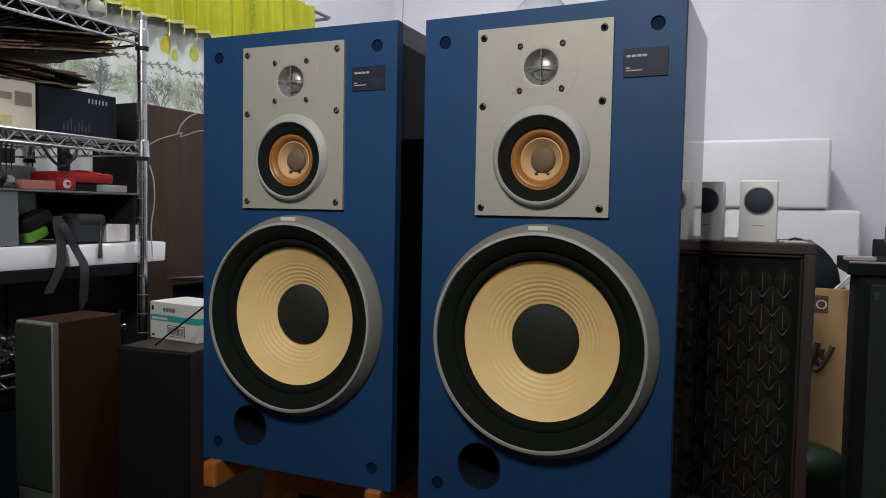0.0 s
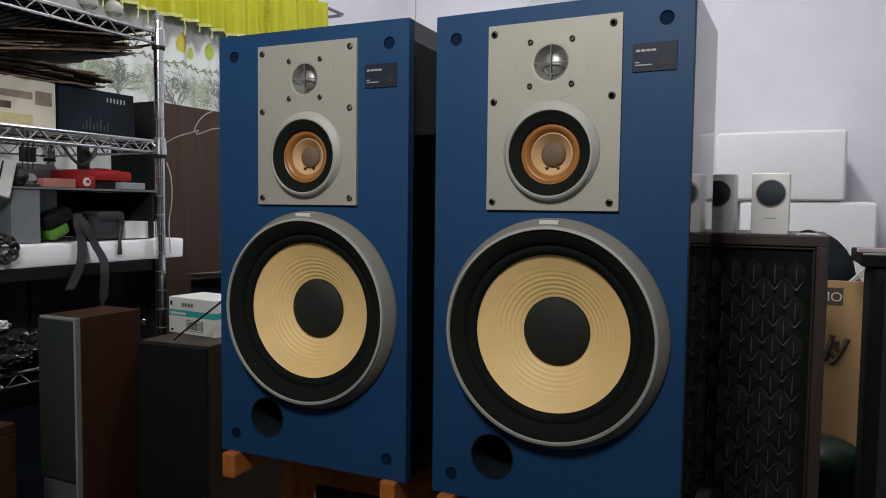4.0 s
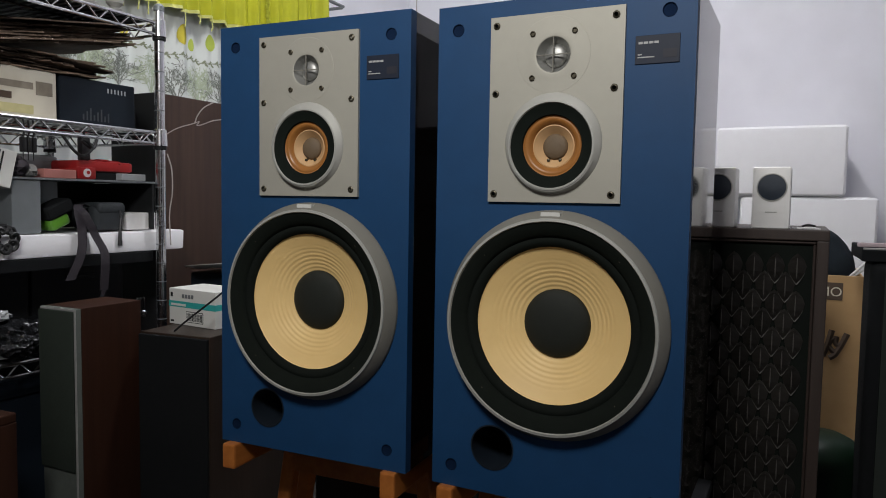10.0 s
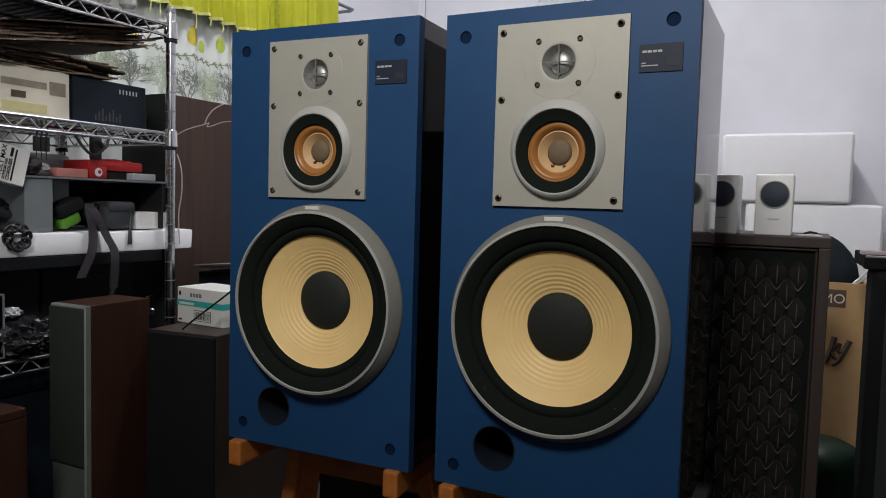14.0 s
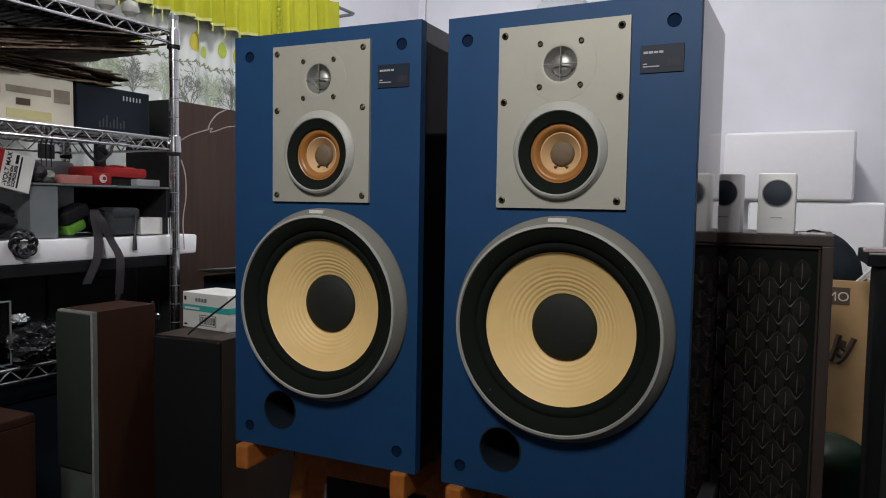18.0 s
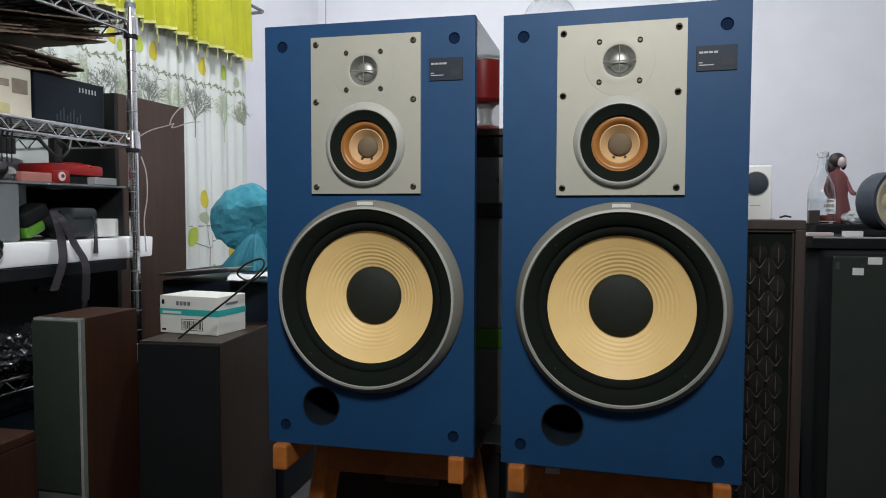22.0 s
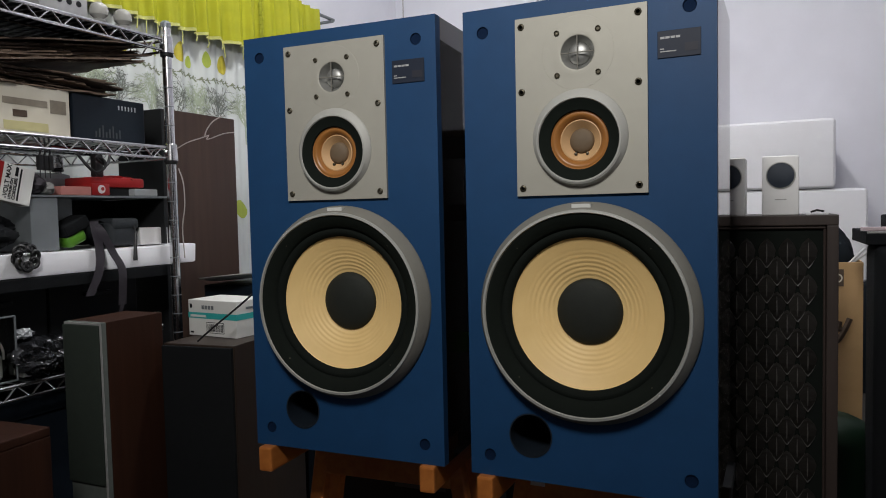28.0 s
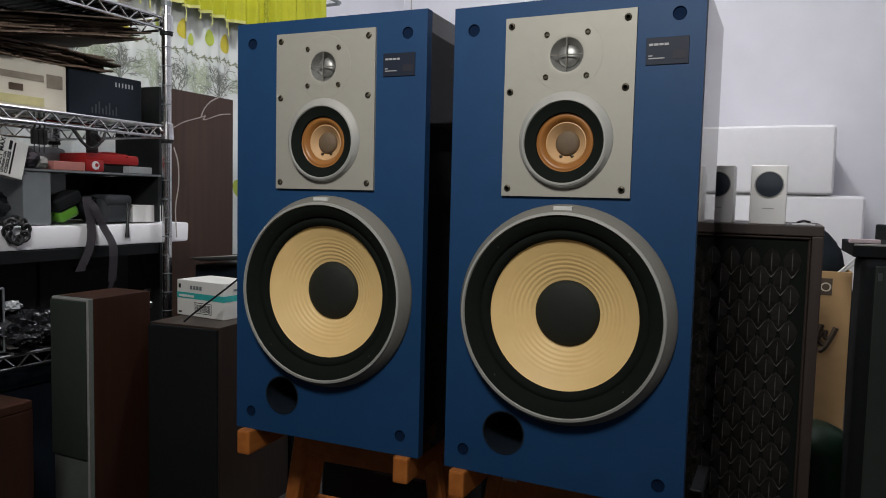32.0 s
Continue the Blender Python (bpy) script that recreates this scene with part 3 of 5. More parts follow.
# ---- carved grille cabinet and what stands on it ----
def grille_cabinet():
    x0, x1, y0, y1, z1 = 0.140, 0.546, 0.490, 0.800, 0.747
    t = thing("floor_loudspeaker", (x0, y0, 0), 0, "old dark walnut floor loudspeaker with a carved leaf grille", "loudspeaker")
    w, d = x1 - x0, y1 - y0
    part("top_panel", box((0, 0, z1 - 0.020), (w, d, z1), 0.002), M_FRAMEWOOD, t, "worn walnut top edge")
    for xa in (0, w - 0.020):
        part("side_panel", box((xa, 0, 0.0), (xa + 0.020, d, z1 - 0.020), 0.002), M_FRAMEWOOD, t)
    part("back_panel", box((0.020, d - 0.012, 0.02), (w - 0.020, d, z1 - 0.020)), M_FRAMEWOOD, t)
    part("plinth", box((0.020, 0.004, 0.0), (w - 0.020, 0.020, 0.06), 0.002), M_FRAMEWOOD, t)
    fr = part("grille_frame", panel(w - 0.0205, z1 - 0.0205, [], 0.012, 0.020, None, 0.0205, 0.061), M_SURROUND, t, "dark cloth board behind the carving")
    for lo, hi in (((0.0205, 0.004, z1 - 0.0265), (w - 0.0205, 0.012, z1 - 0.021)), ((0.0205, 0.004, 0.061), (w - 0.0205, 0.012, 0.075)),
                   ((0.0205, 0.004, 0.075), (0.0255, 0.012, z1 - 0.0265)), ((w - 0.0255, 0.004, 0.075), (w - 0.0205, 0.012, z1 - 0.0265))):
        part("moulding", box(lo, hi, 0.002, 1), M_FRAMEWOOD, t, "thin walnut moulding")
    leaf = bmesh.new()
    rows = [(0.058, 0.0), (0.053, 0.0060), (0.045, 0.0120), (0.034, 0.0160), (0.022, 0.0135), (0.010, 0.0072), (0.0, 0.0)]
    mids, lefts, rights = [], [], []
    for z, hw in rows:
        mids.append(leaf.verts.new((0, -0.0088 if hw else -0.0045, z)))
        lefts.append(leaf.verts.new((-hw, -0.001, z)) if hw else mids[-1])
        rights.append(leaf.verts.new((hw, -0.001, z)) if hw else mids[-1])
    for i in range(len(rows) - 1):
        for edge in (lefts, rights):
            f = [mids[i], mids[i + 1], edge[i + 1], edge[i]]
            f = [v for k, v in enumerate(f) if v not in f[:k]]
            leaf.faces.new(f)
    nb = len(leaf.faces)
    # paler rods on tips and midribs paint the glints into the carving
    for q in (-1, 1):
        tube([(q * 0.0135, -0.0018, 0.022), (q * 0.0100, -0.0030, 0.0145), (q * 0.0055, -0.0042, 0.0070), (0, -0.0056, 0.0)], [0.0001, 0.0003, 0.0006, 0.0010], 5, leaf)
    tube([(0, -0.0088, 0.049), (0, -0.0100, 0.036), (0, -0.0098, 0.022), (0, -0.0090, 0.012)], [0.0003, 0.0010, 0.0011, 0.0004], 5, leaf)
    leaf.faces.ensure_lookup_table()
    for f in leaf.faces[nb:]:
        f.material_index = 1
    me = bpy.data.meshes.new("carved_leaf")
    bmesh.ops.recalc_face_normals(leaf, faces=leaf.faces)
    leaf.to_mesh(me)
    leaf.free()
    me.materials.append(M_LEAFWOOD)
    me.materials.append(M_GLINT)
    for r in range(17):
        for c in range(10):
            x = 0.0286 + 0.0363 * c + (0.01815 if r % 2 == 0 else 0)
            z = 0.6495 + 0.0348 - 0.0348 * r - 0.0045
            if 0.040 < x < w - 0.040 and z + 0.058 < z1 - 0.026 and z > 0.078:
                ob = new("carved_leaf", me)
                ob.parent = fr
                ob.location = (x, 0.0125, z)
    return t


grille_cabinet()


def satellite(at, label):
    t = thing("satellite_loudspeaker", at, 0, label, "loudspeaker", "small silver loudspeakers")
    part("case", box((0, 0, 0), (0.0650, 0.075, 0.115), 0.004, 3), M_SILVER, t, "", True)
    dr = part("driver", lathe([(0.0262, 0.0), (0.0262, 0.0015), (0.0245, 0.0022), (0.0238, 0.0005)], 40, (0.0330, 0, 0.0770)), M_RIM, t, "round driver behind dark mesh", True)
    part("mesh", lathe([(0.0240, 0.0008), (0.0150, 0.0032), (0, 0.0042)], 40, (0.0330, 0, 0.0770)), M_DRIVER, dr, "dark blue-black mesh", True)
    part("mark", box((0.0230, -0.0006, 0.0300), (0.0430, 0.0, 0.0318)), M_RIM, t)
    return t


satellite((0.414, 0.492, 0.747), "small silver desktop loudspeaker standing on a dark floor loudspeaker")
satellite((0.319, 0.500, 0.747), "small silver desktop loudspeaker, half hidden behind the blue one")
slab("paper_slip", (0, 0, 0), (0.040, 0.05, 0.0025), M_PAPER, (0.492, 0.53, 0.747), 10, "thin white paper slip lying on the dark cabinet", "paper", 0)
tagged(part("cable_end", tube([(0.500, 0.52, 0.7525), (0.510, 0.515, 0.756), (0.522, 0.52, 0.7535)], 0.002, 6), M_CABLE), "short black cable end lying on a paper slip", "cable")


# ---- white foam boxes by the back wall ----
def foam_box(at, size, label):
    t = thing("foam_box", at, 0, label, "foam box", "stacked foam boxes")
    w, d, h = size
    part("body", box((0, 0, 0), (w, d, h - 0.002), 0.020, 3), M_FOAM, t, "", True)
    part("lid", box((0.03, 0.03, h - 0.0018), (w - 0.03, d - 0.03, h), 0.0006, 1), M_FOAM, t, "", True)
    return t


foam_box((0.262, 2.262, 0.450), (0.500, 0.73, 0.380), "white foam box with a chipped corner under another box")
foam_box((0.160, 2.252, 0.831), (0.486, 0.742, 0.285), "white smooth foam box stacked on a second one")
slab("storage_crate", (0, 0, 0), (0.95, 0.5, 0.449), M_DARKBOX, (-0.10, 2.25, 0), 0, "dark plastic storage crate under white foam boxes", "crate", 0.01)


# ---- cardboard carton with black cloth ----
def carton():
    t = thing("carton", (0.29, 1.25, 0), 0, "open brown cardboard carton with dark script print, cloth inside", "carton")
    w, d, h, e = 0.365, 0.30, 0.603, 0.005
    for lo, hi in (((0, 0, 0), (w, e, h)), ((0, d - e, 0), (w, d, h)), ((0, e, 0), (e, d - e, h)), ((w - e, e, 0), (w, d - e, h))):
        part("board", box(lo, hi, 0.001, 1), M_CARTON, t)
    part("bottom", box((e, e, 0.002), (w - e, d - e, 0.008)), M_CARTON, t)
    p = part("label_panel", box((0.235, -0.0012, 0.535), (0.317, 0.0, 0.583)), M_BROWNPRINT, t, "dark printed panel with pale marks")
    lettering("printed_letters", "MO", 0.036, M_CREAM, p, Matrix.Translation((0.258, -0.0014, 0.546)) @ pose(0, 0, 0, 90, 0, 0))
    s = bmesh.new()
    for pts, w in (([(0.296, 0.452), (0.288, 0.415), (0.276, 0.378)], 0.0105), ([(0.302, 0.432), (0.290, 0.410), (0.298, 0.396), (0.305, 0.390)], 0.0095),
                   ([(0.308, 0.436), (0.306, 0.418), (0.313, 0.411), (0.322, 0.420)], 0.0095), ([(0.333, 0.445), (0.320, 0.412), (0.305, 0.384), (0.292, 0.374)], 0.0105)):
        tube(smooth([(x, 0.0065, z) for x, z in pts]), w, 8, s)
    part("script_mark", s, M_BROWNPRINT, t, "dark brown brush script mark")
    return t


carton()
tagged(part("black_cloth", crumpled((0.520, 1.385, 0.60), (0.125, 0.11, 0.135), 3, 0.07, 2, 4), M_CLOTH, None, "", True), "black folded cloth heaped in the open carton", "cloth")
sticks = thing("stick_bundle", (0.600, 1.262, 0.575), 0, "few pale sticks poking out of the carton", "sticks")
for k, (dx, dz) in enumerate(((0.060, 0.066), (0.066, 0.055))):
    part("stick", tube([(0.0, 0.012 + 0.008 * k, 0), (dx, 0.010, dz)], 0.0035, 8), M_PAPER, sticks)


# ---- black loudspeaker, its clutter, and the table behind ----
bs = thing("black_loudspeaker", (0.612, 0.75, 0), 0, "tall black loudspeaker with a smoked glossy front panel", "loudspeaker")
part("cabinet", box((0.020, 0.012, 0), (0.40, 0.200, 0.674), 0.022, 4), M_FABRIC, bs, "", True)
part("front_panel", box((0.046, 0.0, 0.03), (0.366, 0.0118, 0.660), 0.004), M_GLOSSPANEL, bs, "smoked glossy front")
part("sticker", box((0.088, -0.0008, 0.615), (0.112, 0.0, 0.632)), M_PAPER, bs, "white torn sticker")
part("sticker", box((0.120, -0.0008, 0.641), (0.150, 0.0, 0.658)), M_PAPER, bs, "white torn sticker")
part("mark", box((0.052, -0.0008, 0.628), (0.060, 0.0, 0.645)), M_DIM, bs)
dk = thing("cassette_deck", (0.600, 0.765, 0.6745), 2, "flat black audio deck lying on a black loudspeaker", "audio deck")
part("case", box((0.02, 0.012, 0), (0.40, 0.28, 0.030), 0.003), M_FABRIC, dk)
part("front_panel", box((0.015, 0, 0.002), (0.405, 0.0118, 0.026), 0.002), M_FABRIC, dk, "dark front strip")
part("top_lip", box((0.018, 0.0005, 0.0262), (0.402, 0.0110, 0.0305), 0.001, 1), M_TRAY, dk, "bright worn metal lip")
slab("paper_slip", (0, 0, 0), (0.038, 0.03, 0.013), M_PAPER, (0.693, 0.786, 0.7052), 5, "small folded white paper on the audio deck", "paper", 0)
slab("grey_strip", (0, 0, 0), (0.060, 0.02, 0.009), M_PALEPINK, (0.612, 0.790, 0.7052), 12, "faded pink plastic strip lying on the audio deck", "strip")
sd = thing("spare_driver", (0.808, 0.835, 0.7052), 35, "loose loudspeaker driver with dark magnet and ivory cone", "driver")
part("cradle", box((-0.05, -0.045, 0.0), (0.05, 0.045, 0.016), 0.004), M_FABRIC, sd, "black rest under the driver")
part("basket", lathe([(0, -0.075), (0.030, -0.075), (0.034, -0.055), (0.066, -0.052), (0.0715, -0.040), (0.0730, 0.004), (0.066, 0.006), (0.064, 0.002)], 48, (0, 0, 0.086)), M_DRIVER, sd, "dark basket and magnet", True)
part("cone", lathe([(0.0645, 0.002), (0.058, 0.005), (0.020, -0.018), (0.016, -0.008), (0, -0.004)], 48, (0, 0, 0.086)), M_IVORY, sd, "ivory cone", True)
slab("side_table", (0, 0, 0), (0.75, 0.5, 0.725), M_FABRIC, (0.775, 1.50, 0), 0, "black cloth-covered side table with bottle and figurine", "table", 0.006)
bt = thing("bottle", (0.8226, 1.65, 0.726), 0, "clear glass bottle with a little amber liquid and dark print", "bottle")
part("glass_body", lathe([(0, 0.004), (0.038, 0.0), (0.0445, 0.006), (0.0450, 0.105), (0.0425, 0.126), (0.032, 0.150), (0.0205, 0.175), (0.0165, 0.195), (0.0160, 0.232), (0.0195, 0.234), (0.0195, 0.250), (0.0150, 0.251), (0.0142, 0.232), (0.0147, 0.195), (0.0187, 0.175), (0.0300, 0.150), (0.0405, 0.126), (0.0428, 0.105), (0.0424, 0.0080), (0, 0.0065)], 40, (0, 0, 0), "z"), M_GLASS, bt, "", True)
part("liquid", lathe([(0, 0.0085), (0.0415, 0.0090), (0.0415, 0.029), (0, 0.029)], 32, (0, 0, 0), "z"), M_LIQUID, bt, "dark amber liquid", True)
lb = part("pale_label", lathe([(0.0453, 0.034), (0.0456, 0.036), (0.0456, 0.084), (0.0453, 0.086)], 40, (0, 0, 0), "z"), M_GLASS, bt, "clear printed sleeve", True)
for z, x0, x1, hh in ((0.074, 0.006, 0.031, 0.007), (0.056, -0.002, 0.034, 0.011), (0.042, 0.004, 0.031, 0.008)):
    bm = bmesh.new()
    n = 7
    for k in range(n):
        xa, xb = x0 + (x1 - x0) * k / n, x0 + (x1 - x0) * (k + 0.78) / n
        ya, yb = -math.sqrt(0.0462 ** 2 - xa * xa), -math.sqrt(0.0462 ** 2 - xb * xb)
        bm.faces.new([bm.verts.new(p) for p in ((xa, ya, z), (xb, yb, z), (xb, yb, z + hh), (xa, ya, z + hh))])
    part("print_line", bm, M_FADED, bt)
# one plain painted shape: robe, arms, face and hair
fig = bmesh.new()
lathe([(0, 0), (0.040, 0.0), (0.043, 0.015), (0.034, 0.055), (0.030, 0.100), (0.033, 0.135), (0.030, 0.165), (0.022, 0.182), (0.010, 0.192), (0.010, 0.202)], 32, (0, 0, 0), "z", fig)
for v in fig.verts:
    v.co.x += 0.020 * (v.co.z - 0.19) / 0.19 * -0.6 + 0.003 * math.sin(v.co.z * 60 + 2 * math.atan2(v.co.y, v.co.x))
    v.co.y *= 0.8
tube(smooth([(0.022, -0.006, 0.165), (0.034, -0.016, 0.130), (0.042, -0.030, 0.108), (0.050, -0.036, 0.104)]), 0.0075, 10, fig)
tube(smooth([(-0.024, 0, 0.165), (-0.036, -0.012, 0.118), (-0.018, -0.032, 0.082)]), 0.009, 10, fig)
marks = [len(fig.faces)]
bmesh.ops.create_uvsphere(fig, u_segments=20, v_segments=14, radius=0.0165, matrix=Matrix.LocRotScale((0.009, -0.017, 0.216), None, (0.9, 0.9, 1.15)))
bmesh.ops.create_uvsphere(fig, u_segments=12, v_segments=8, radius=0.016, matrix=Matrix.LocRotScale((0.030, -0.034, 0.022), None, (1.5, 0.8, 1.0)))
marks.append(len(fig.faces))
for (x, y, z), r, sc in (((-0.002, 0.004, 0.224), 0.029, (1.0, 0.9, 0.95)), ((-0.020, 0.004, 0.202), 0.018, (0.9, 0.8, 1.4)), ((0.020, 0.006, 0.208), 0.012, (0.8, 0.9, 1.5))):
    bmesh.ops.create_uvsphere(fig, u_segments=16, v_segments=10, radius=r, matrix=Matrix.LocRotScale((x, y, z), None, sc))
fig.faces.ensure_lookup_table()
for k, f in enumerate(fig.faces):
    f.material_index = (k >= marks[0]) + (k >= marks[1])
fg = part("figurine", fig, M_FIGURE, None, "", True)
fg.data.materials.append(M_PALEPINK)
fg.data.materials.append(M_HAIR)
fg.location = (0.882, 1.70, 0.726)
tagged(fg, "maroon painted figurine with dark hair standing behind a bottle", "figurine")
slab("dark_carton", (0, 0, 0), (0.034, 0.03, 0.046), M_HAIR, (0.768, 1.57, 0.726), 0, "small dark maroon box beside the bottle", "box")
tagged(part("plastic_wrap", crumpled((0.93, 1.62, 0.747), (0.045, 0.03, 0.028), 8, 0.4, 4, 3), M_CLEARGREY), "crumpled pale plastic wrap on the side table", "wrap")
tagged(part("green_bin", lathe([(0, 0.0), (0.075, 0.0), (0.088, 0.160), (0.089, 0.185), (0.084, 0.208), (0.070, 0.226), (0.045, 0.238), (0, 0.243)], 40, (0, 0, 0), "z"), M_DARKGREEN, None, "", True), "dark green round-topped plastic bin in deep shade", "bin").location = (0.565, 0.98, 0.0)


# ---- stack of devices behind, mirrored in the glossy cabinet side ----
slab("low_bench", (0, 0, 0), (0.435, 0.33, 0.444), M_LEAD, (-0.300, 0.465, 0), 0, "grey metal bench carrying stacked audio devices", "bench")
slab("green_crate", (0, 0, 0), (0.42, 0.31, 0.047), M_GREEN, (-0.295, 0.475, 0.4445), 0, "flat green plastic crate under a grey case", "crate", 0.004)
slab("grey_case", (0, 0, 0), (0.43, 0.30, 0.257), M_LEAD, (-0.300, 0.475, 0.492), 0, "pale grey metal equipment case on a green crate", "case", 0.004)
for nm, z0, z1, mt, lb in (("amplifier", 0.7495, 0.7795, M_BLACK, "low black audio unit in a stack"), ("tuner", 0.780, 0.8885, M_LEAD, "dull grey metal audio tuner in a stack"), ("amplifier", 0.889, 0.9365, M_BLACK, "black audio amplifier on top of a stack")):
    u = thing(nm, (-0.300, 0.465, z0), 0, lb, "audio device", "stacked audio devices")
    part("case", box((0.005, 0.010, 0), (0.425, 0.31, z1 - z0), 0.002), mt, u)
    part("front_panel", box((0, 0, 0.003), (0.43, 0.0098, z1 - z0 - 0.003), 0.002), mt, u)
    for k in range(3):
        part("knob", lathe([(0.010, 0), (0.009, 0.012), (0, 0.0125)], 16, (0.10 + 0.08 * k, 0, (z1 - z0) / 2)), M_BLACK, u)
slab("brown_board", (0, 0, 0), (0.43, 0.30, 0.0155), M_TALL, (-0.300, 0.462, 0.937), 0, "brown wooden board lying on stacked audio devices", "board", 0.002)
gd = thing("glass_jar", (0.005, 0.532, 0.953), 0, "clear glass globe jar with a red middle on a board", "jar")
shell = [(0.0625 * math.cos(a), 0.2445 + 0.0625 * math.sin(a)) for a in [math.pi / 2 * k / 14 for k in range(15)]]
inner = [(x * 0.965, 0.2445 + (z - 0.2445) * 0.965) for x, z in shell[::-1]]
part("shell", lathe([(0.0500, 0.165), (0.0600, 0.185)] + shell[:-1] + [(0, 0.307)] + [(0, 0.3048)] + inner[1:] + [(0.0580, 0.186), (0.0480, 0.166)], 56, (0, 0, 0), "z"), M_DOMEGLASS, gd, "", True)
part("rim", lathe([(0.0470, 0.1640), (0.0520, 0.1645), (0.0520, 0.1695), (0.0470, 0.1700)], 56, (0, 0, 0), "z"), M_CLEARGREY, gd, "pale rim", True)
part("red_body", lathe([(0, 0.066), (0.036, 0.066), (0.043, 0.074), (0.046, 0.120), (0.045, 0.160), (0.040, 0.1638), (0, 0.1638)], 40, (0, 0, 0), "z"), M_RED, gd, "red painted middle", True)
part("neck", lathe([(0.018, 0.014), (0.014, 0.030), (0.016, 0.052), (0.030, 0.0658)], 32, (0, 0, 0), "z"), M_CLEARGREY, gd, "pale narrow neck", True)
part("foot", lathe([(0, 0.0), (0.040, 0.0), (0.042, 0.005), (0.030, 0.012), (0, 0.014)], 40, (0, 0, 0), "z"), M_RED, gd, "red round foot", True)


# ---- left side: slim loudspeaker, brown box, dark cabinet ----
def slim_speaker():
    t = thing("slim_loudspeaker", (-0.944, -0.006, 0), 1.5, "slim brown wooden loudspeaker with grey-green cloth grille", "loudspeaker")
    w, d, h = 0.111, 0.165, 0.552
    part("body", box((0, 0.012, 0), (w, d, h), 0.0015), M_BROWN, t, "brown wood veneer case")
    part("front_board", box((0, 0, 0), (w, 0.0116, h), 0.002), M_BOARD, t, "dull grey-green front board")
    part("edge_strip", box((w - 0.0062, -0.0016, 0.001), (w - 0.0002, -0.0002, h - 0.001), 0.0005, 1), M_GREYEDGE, t, "pale worn edge strip")
    part("edge_strip", box((0.0004, -0.0016, h - 0.0058), (w - 0.0064, -0.0002, h - 0.001), 0.0005, 1), M_GREYEDGE, t, "pale worn edge strip")
    part("grille", box((-0.001, -0.005, 0.205), (w - 0.0065, -0.0002, h - 0.006), 0.002, 2), M_GRILLE, t, "grey-green cloth grille", True)
    return t


slim_speaker()
lbx = thing("brown_box", (-0.782, -0.165, 0), 4, "low red-brown wooden loudspeaker box standing on the floor", "box")
part("case", box((-0.24, -0.388, 0), (0, 0, 0.367), 0.002), M_BROWN, lbx)
part("top_panel", box((-0.24, -0.388, 0.3672), (0, 0, 0.385), 0.003), M_BROWN, lbx)
part("front_cloth", box((-0.236, -0.40, 0.004), (-0.004, -0.3884, 0.381), 0.003), M_FABRIC, lbx, "dark cloth front")
dc = thing("walnut_loudspeaker", (-0.822, 0.140, 0), 6.5, "dark walnut loudspeaker with black front carrying a white carton", "loudspeaker")
part("case", box((0, 0.010, 0), (0.188, 0.30, 0.484), 0.002), M_DARKWOOD, dc)
part("grille", box((0.0015, 0.0, 0.004), (0.1865, 0.0098, 0.480), 0.002), M_FABRIC, dc, "black cloth front")
bx = thing("white_carton", (-0.850, 0.256, 0.4845), -4, "white printed carton with a teal band and barcode", "carton")
part("card", box((0, 0, 0), (0.158, 0.105, 0.086), 0.0015), M_WHITEBOX, bx)
part("teal_band", box((-0.0005, -0.0005, 0.042), (0.1585, 0.1055, 0.056)), M_TEAL, bx, "teal printed band")
for k in range(4):
    part("mark", box((0.046 + 0.0105 * k, -0.0008, 0.0645), (0.0535 + 0.0105 * k, 0.0, 0.0735)), M_LEAD, bx)
part("mark", box((0.006, -0.0008, 0.066), (0.013, 0.0, 0.076)), M_BLACK, bx)
part("mark", box((0.008, -0.0012, 0.045), (0.060, -0.0005, 0.0505)), M_WHITEBOX, bx)
part("mark", box((0.006, -0.0008, 0.006), (0.016, 0.0, 0.010)), M_BLACK, bx)
bc = part("barcode", box((0.060, -0.0006, 0.008), (0.118, 0.0, 0.034)), M_BLACK, bx, "barcode panel")
part("barcode_ground", box((0.0615, -0.0010, 0.0095), (0.1165, -0.0006, 0.0325)), M_WHITEBOX, bc)
rng = random.Random(4)
x = 0.064
while x < 0.113:
    wd = rng.choice((0.0008, 0.0014, 0.0022))
    part("bar", box((x, -0.0014, 0.012), (x + wd, -0.0010, 0.030)), M_BLACK, bc)
    x += wd + rng.choice((0.0012, 0.0018))
part("mark", box((0.1586, 0.030, 0.066), (0.1592, 0.075, 0.071)), M_LEAD, bx)

slab("black_case", (0, 0, 0), (0.34, 0.30, 0.580), M_DARKBOX, (-1.01, 0.475, 0), 4, "black equipment case standing behind the walnut loudspeaker", "case", 0.006)
tr = bmesh.new()
lathe([(0, 0.004), (0.090, 0.004), (0.115, 0.010), (0.122, 0.0105), (0.122, 0.0085), (0.092, 0.0), (0, 0.0)], 48, (0, 0, 0), "z", tr)
tro = part("tin_tray", tr, M_TRAY, None, "", True)
tro.matrix_world = pose(-0.905, 0.525, 0.596, -2.5, -6, 0)
tagged(tro, "round dull tin tray lying on a black case", "tray")
ev = bmesh.new()
bmesh.ops.create_grid(ev, x_segments=14, y_segments=10, size=0.5)
for v in ev.verts:
    v.co = Vector((v.co.x * 0.21, v.co.y * 0.15, 0.018 + 0.012 * noise.noise(v.co * 4) + 0.006 * noise.noise(v.co * 11) + 0.075 * max(0, v.co.x + 0.1) ** 1.3))
bmesh.ops.solidify(ev, geom=ev.faces[:], thickness=0.0012)
evo = part("paper_sleeve", ev, M_PAPER, None, "", True)
evo.matrix_world = pose(-0.70, 0.50, 0.580, 0, 0, 28)
